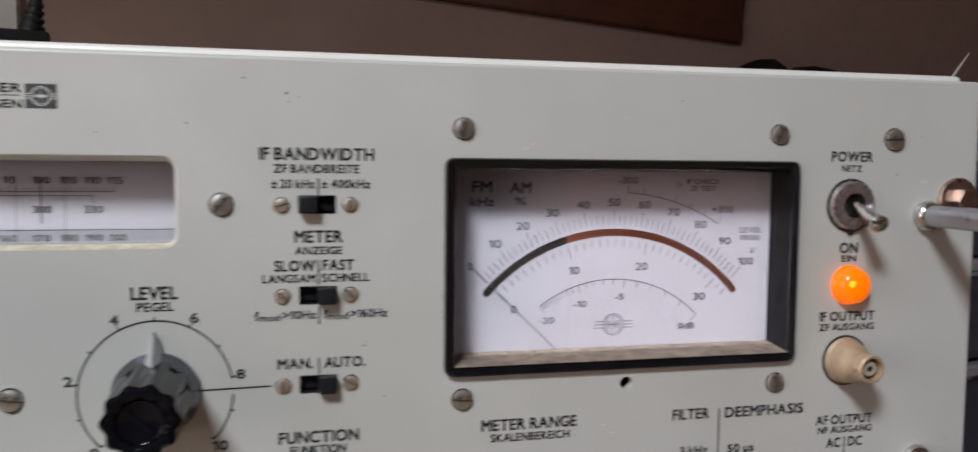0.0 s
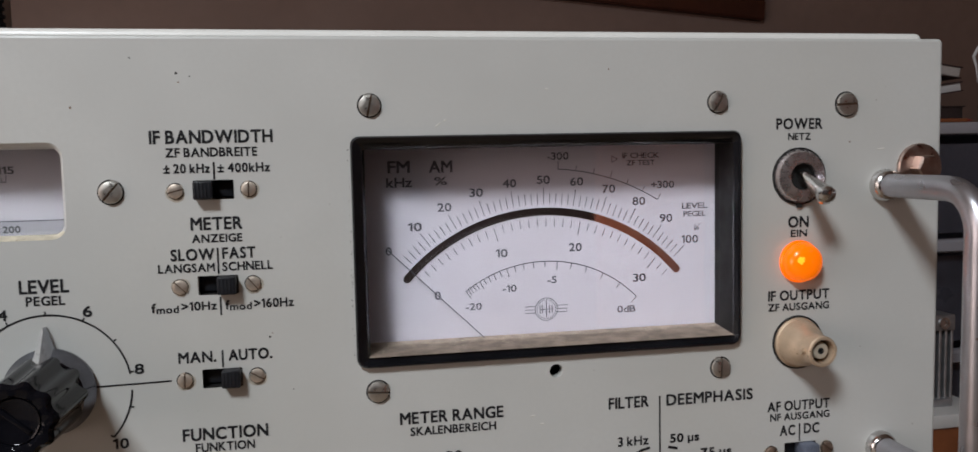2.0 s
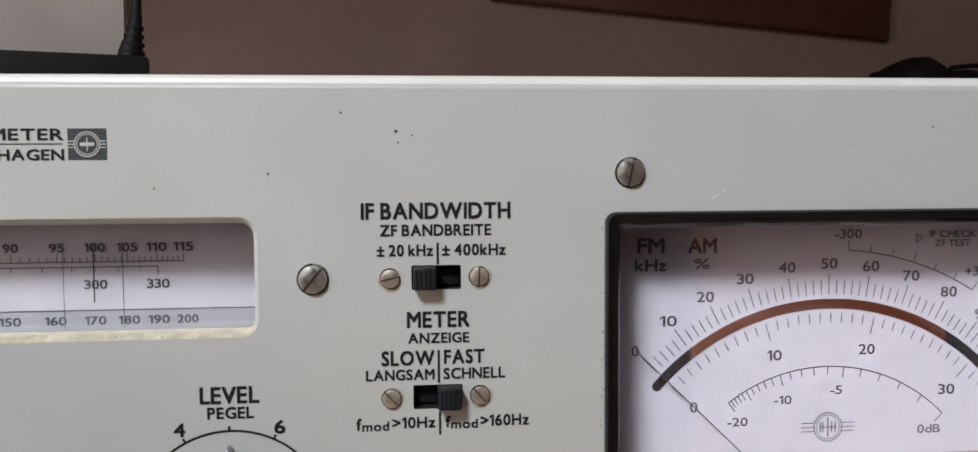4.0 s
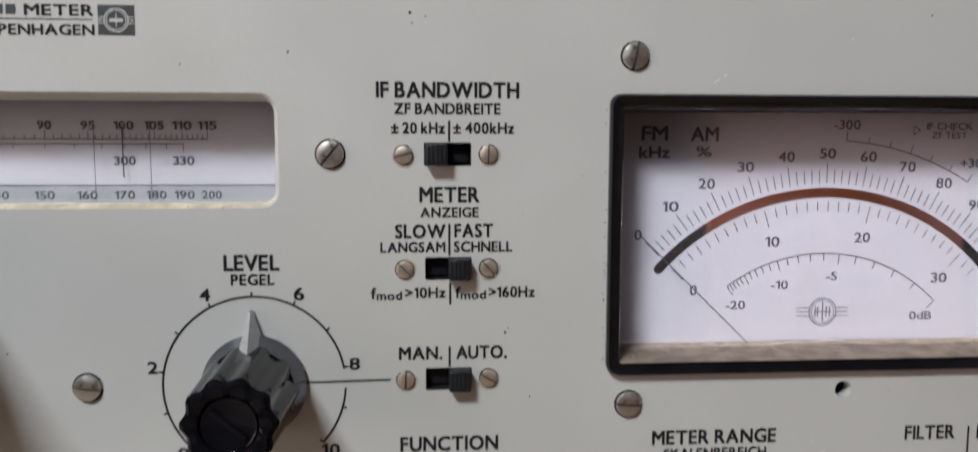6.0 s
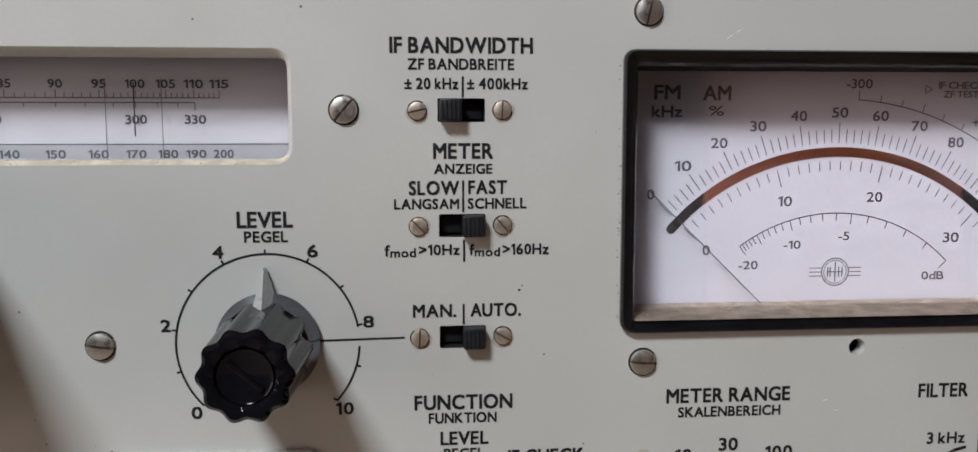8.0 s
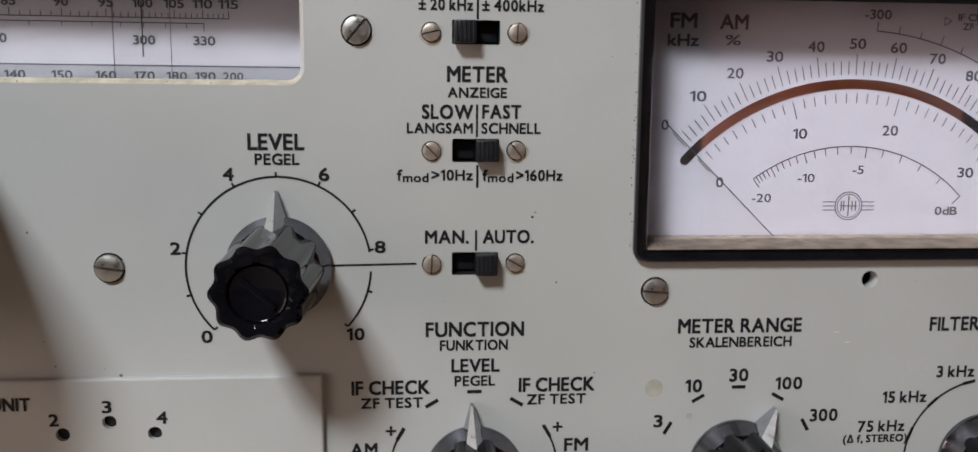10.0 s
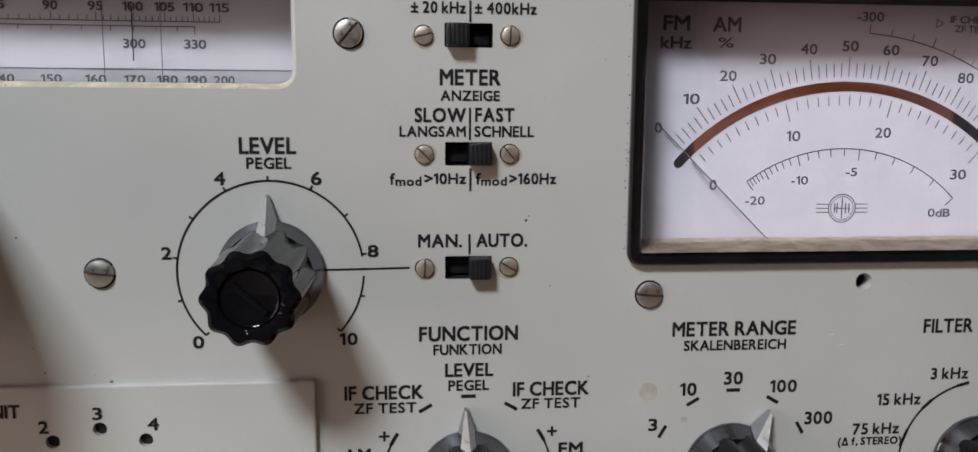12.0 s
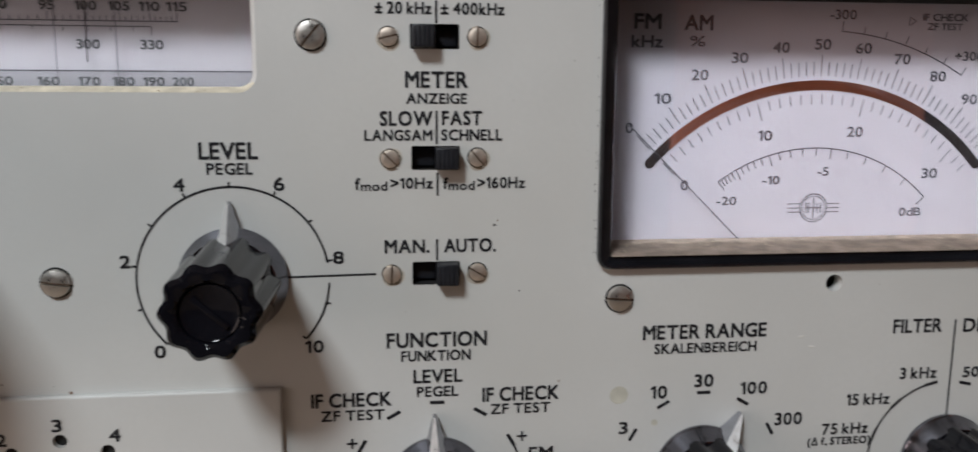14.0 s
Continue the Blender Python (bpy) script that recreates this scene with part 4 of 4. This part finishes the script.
part("body", box(-118, 150, 0, 150, 0, 650, 2), WOOD, cab)
part("top", box(-124, 172, -6, 152, 650, 671, 3), BRIGHT, cab)
hs = root("heatsink_module", "finned grey metal module standing on the cabinet", "electronic part", (924, 830, -387), False)
part("base", box(-50, 54, 0, 60, 0, 12, 2), ALU, hs)
for k in range(11):
    part("fin", box(-48 + 10 * k, -44 + 10 * k, 4, 60, 12, 118, 0.8, 1), ALU, hs)
part("head", box(-52, 54, -2, 60, 118, 142, 2), ALU, hs)
part("socket", lathe([(9, 0), (9, 3), (5, 3.2), (4, 1), (0, 1)], 20), CHROME, hs).matrix_basis = Matrix.Translation(Vector((34, -2, 130)) * U) @ pose(0, 0, 0, 90, 0, 0)

# slanting wooden board on the wall
sh = root("wall_rail", "dark red-brown wooden board fixed aslant on the wall", "rail", (679, 1742, 378), False, 0)
for nm, lo, hi, near in (("board", 0, 170, 0), ("front_edge", 3, 46, -5)):
    part(nm, box(-476, 476, near, 22 if near == 0 else -0.5, lo, hi, 2), DARKWOOD, sh).rotation_euler = (0, radians(5.2), 0)

# black box with a cable on the case
bb = root("black_box", "flat black box with a cable lying on the case", "electronic box", (-256, 268, 54.3), False, 17)
part("body", box(-105, 116, 0, 110, 2, 44, 3), MATTE, bb)
for fx in (-110, 85):
    for fy in (12, 98):
        part("foot", box(fx - 6, fx + 6, fy - 6, fy + 6, 0, 3, 0.5), MATTE, bb)
part("cable_boot", tube([(106, 22, 43), (106, 22, 48), (108, 22, 58), (110, 22, 70)], 8.0, 16, taper=(1.0, 0.9, 0.6, 0.4)), MATTE, bb)
for z in (47, 52, 57, 62):
    part("boot_ring", tube([(106 + (z - 43) * 0.15, 22, z), (106.2 + (z - 43) * 0.15, 22, z + 2)], 8.4 - (z - 43) * 0.18, 16), MATTE, bb)
part("cable", tube([(110, 22, 69), (111, 24, 140), (112, 40, 200), (108, 90, 320), (94, 300, 560), (64, 800, 780), (44, 1490, 860)], 3.0, 12), MATTE, bb)
pp = root("carton", "pale grey cardboard carton behind the black box", "carton", (-420, 480, -170), False, 12)
part("body", box(-90, 205, -50, 60, 0, 345, 2), CARTON, pp)
part("flap", box(-88, 203, -52.5, -50.2, 250, 343, 0.5), CARTON, pp)
# black bag on a wall shelf behind the instrument
shelf = root("wall_shelf", "dark wooden wall shelf under a black bag", "shelf", (1150, 1762, 150), False)
part("board", box(-190, 200, -400, 0, 0, 22, 2), DARKWOOD, shelf)
for x in (-150, 150):
    part("bracket", box(x - 8, x + 8, -300, 0, -120, -1, 3), DARKWOOD, shelf)
bag = root("equipment_bag", "soft black bag with a raised end, lying on the shelf", "bag", (985, 1412, 172.5), False)
b = bmesh.new()
rows = []
for i in range(49):
    u = i / 48
    x = 370 * u
    rise = 0.5 - 0.5 * math.cos(math.pi * min(1.0, x / 92)) if x < 92 else 1.0 if x < 104 else max(0.0, 1 - ((x - 104) / 26)) ** 1.4
    low = math.sqrt(max(0.0, 1 - max(0.0, (x - 250) / 120) ** 2)) if x > 100 else 1.0
    top = 60 * low + 5 * math.sin(x / 23.0) * (x > 125) * low + 32 * rise
    wide = 90 * math.sqrt(max(0.05, 1 - (2 * u - 1) ** 8))
    ring = [(-wide, 0), (-wide * 1.05, top * 0.4), (-wide * 0.9, top * 0.75), (-wide * 0.5, top * 0.95), (0, top), (wide * 0.5, top * 0.95), (wide * 0.9, top * 0.7), (wide, 0)]
    rows.append([b.verts.new((x, 95 + y, z)) for y, z in ring])
for p, q in zip(rows, rows[1:]):
    for j in range(8):
        b.faces.new((p[j], q[j], q[(j + 1) % 8], p[(j + 1) % 8]))
b.faces.new(rows[0])
b.faces.new(rows[-1])
part("body", b, MATTE, bag)
part("carrying_strap", tube([(130, 60, 50), (150, 52, 66), (200, 50, 70), (255, 52, 64), (290, 60, 50)], 5, 10), MATTE, bag)

# ---- printed characters ----
made = {}
for ch in sorted(set("".join(row[0] for row in LETTERS)) - {" "}):
    cu = bpy.data.curves.new("glyph_source", "FONT")
    cu.body, cu.resolution_u = ch, 3
    made[ch] = new("glyph_source", cu)
bpy.context.view_layer.update()
deps = bpy.context.evaluated_depsgraph_get()
GLYPHS = {}
for ch, ob in made.items():
    me = bpy.data.meshes.new_from_object(ob.evaluated_get(deps))
    me.name = "lettering"
    if ch == "1":
        # the numeral one gets its flag
        co = np.array([v.co[:] for v in me.vertices])
        left, high = co[:, 0].min(), co[:, 1].max()
        b = bmesh.new()
        b.from_mesh(me)
        b.faces.new([b.verts.new((left + dx * high, high * dy, 0)) for dx, dy in ((0.02, 1.0), (-0.20, 0.84), (-0.20, 0.72), (0.02, 0.86))])
        b.to_mesh(me)
        b.free()
    co = np.array([v.co[:] for v in me.vertices])
    GLYPHS[ch] = (me, co[:, 0].min(), co[:, 0].max())
CAP = max(v.co.y for v in GLYPHS["E"][0].vertices)
CLOSE = {"AT", "TA", "LT", "AV", "VE", "EV", "LE", "AU", "RA", "KA", "PA", "AL"}
for text, xa, xb, ya, yb, parent, material, z, weight, turn in LETTERS:
    b, x = bmesh.new(), 0.0
    space = 0.19 if material is INK else 0.12
    for ch, after in zip(text, text[1:] + " "):
        if ch == " ":
            x += 0.34 * CAP
            continue
        g, lo, hi = GLYPHS[ch]
        m2 = g.copy()
        m2.transform(Matrix.Translation((x - lo, 0, 0)))
        b.from_mesh(m2)
        bpy.data.meshes.remove(m2)
        x += hi - lo + (space - (0.07 if ch + after in CLOSE else 0.0)) * CAP
    me = bpy.data.meshes.new("lettering")
    b.to_mesh(me)
    b.free()
    co = np.array([v.co[:] for v in me.vertices])
    lo, hi = co.min(0), co.max(0)
    sx, sy = (xb - xa) / max(hi[0] - lo[0], 1e-6), (yb - ya) / max(hi[1] - lo[1], 1e-6)
    me.transform(Matrix.Translation((xa * U, ya * U, z * U)) @ Matrix.Diagonal((sx * U, sy * U, 1, 1)) @ Matrix.Translation((-lo[0], -lo[1], 0)))
    if weight:
        b, d = bmesh.new(), weight * (yb - ya) * U
        for k, (dx, dy) in enumerate(((-d, -d), (d, -d), (-d, d), (d, d))):
            m2 = me.copy()
            m2.transform(Matrix.Translation((dx, dy, k * 0.004 * U)))
            b.from_mesh(m2)
            bpy.data.meshes.remove(m2)
        b.to_mesh(me)
        b.free()
    me.materials.append(material)
    new("lettering", me).parent = parent
for ob in made.values():
    cu = ob.data
    bpy.data.objects.remove(ob)
    bpy.data.curves.remove(cu)
for me, *_ in GLYPHS.values():
    bpy.data.meshes.remove(me)
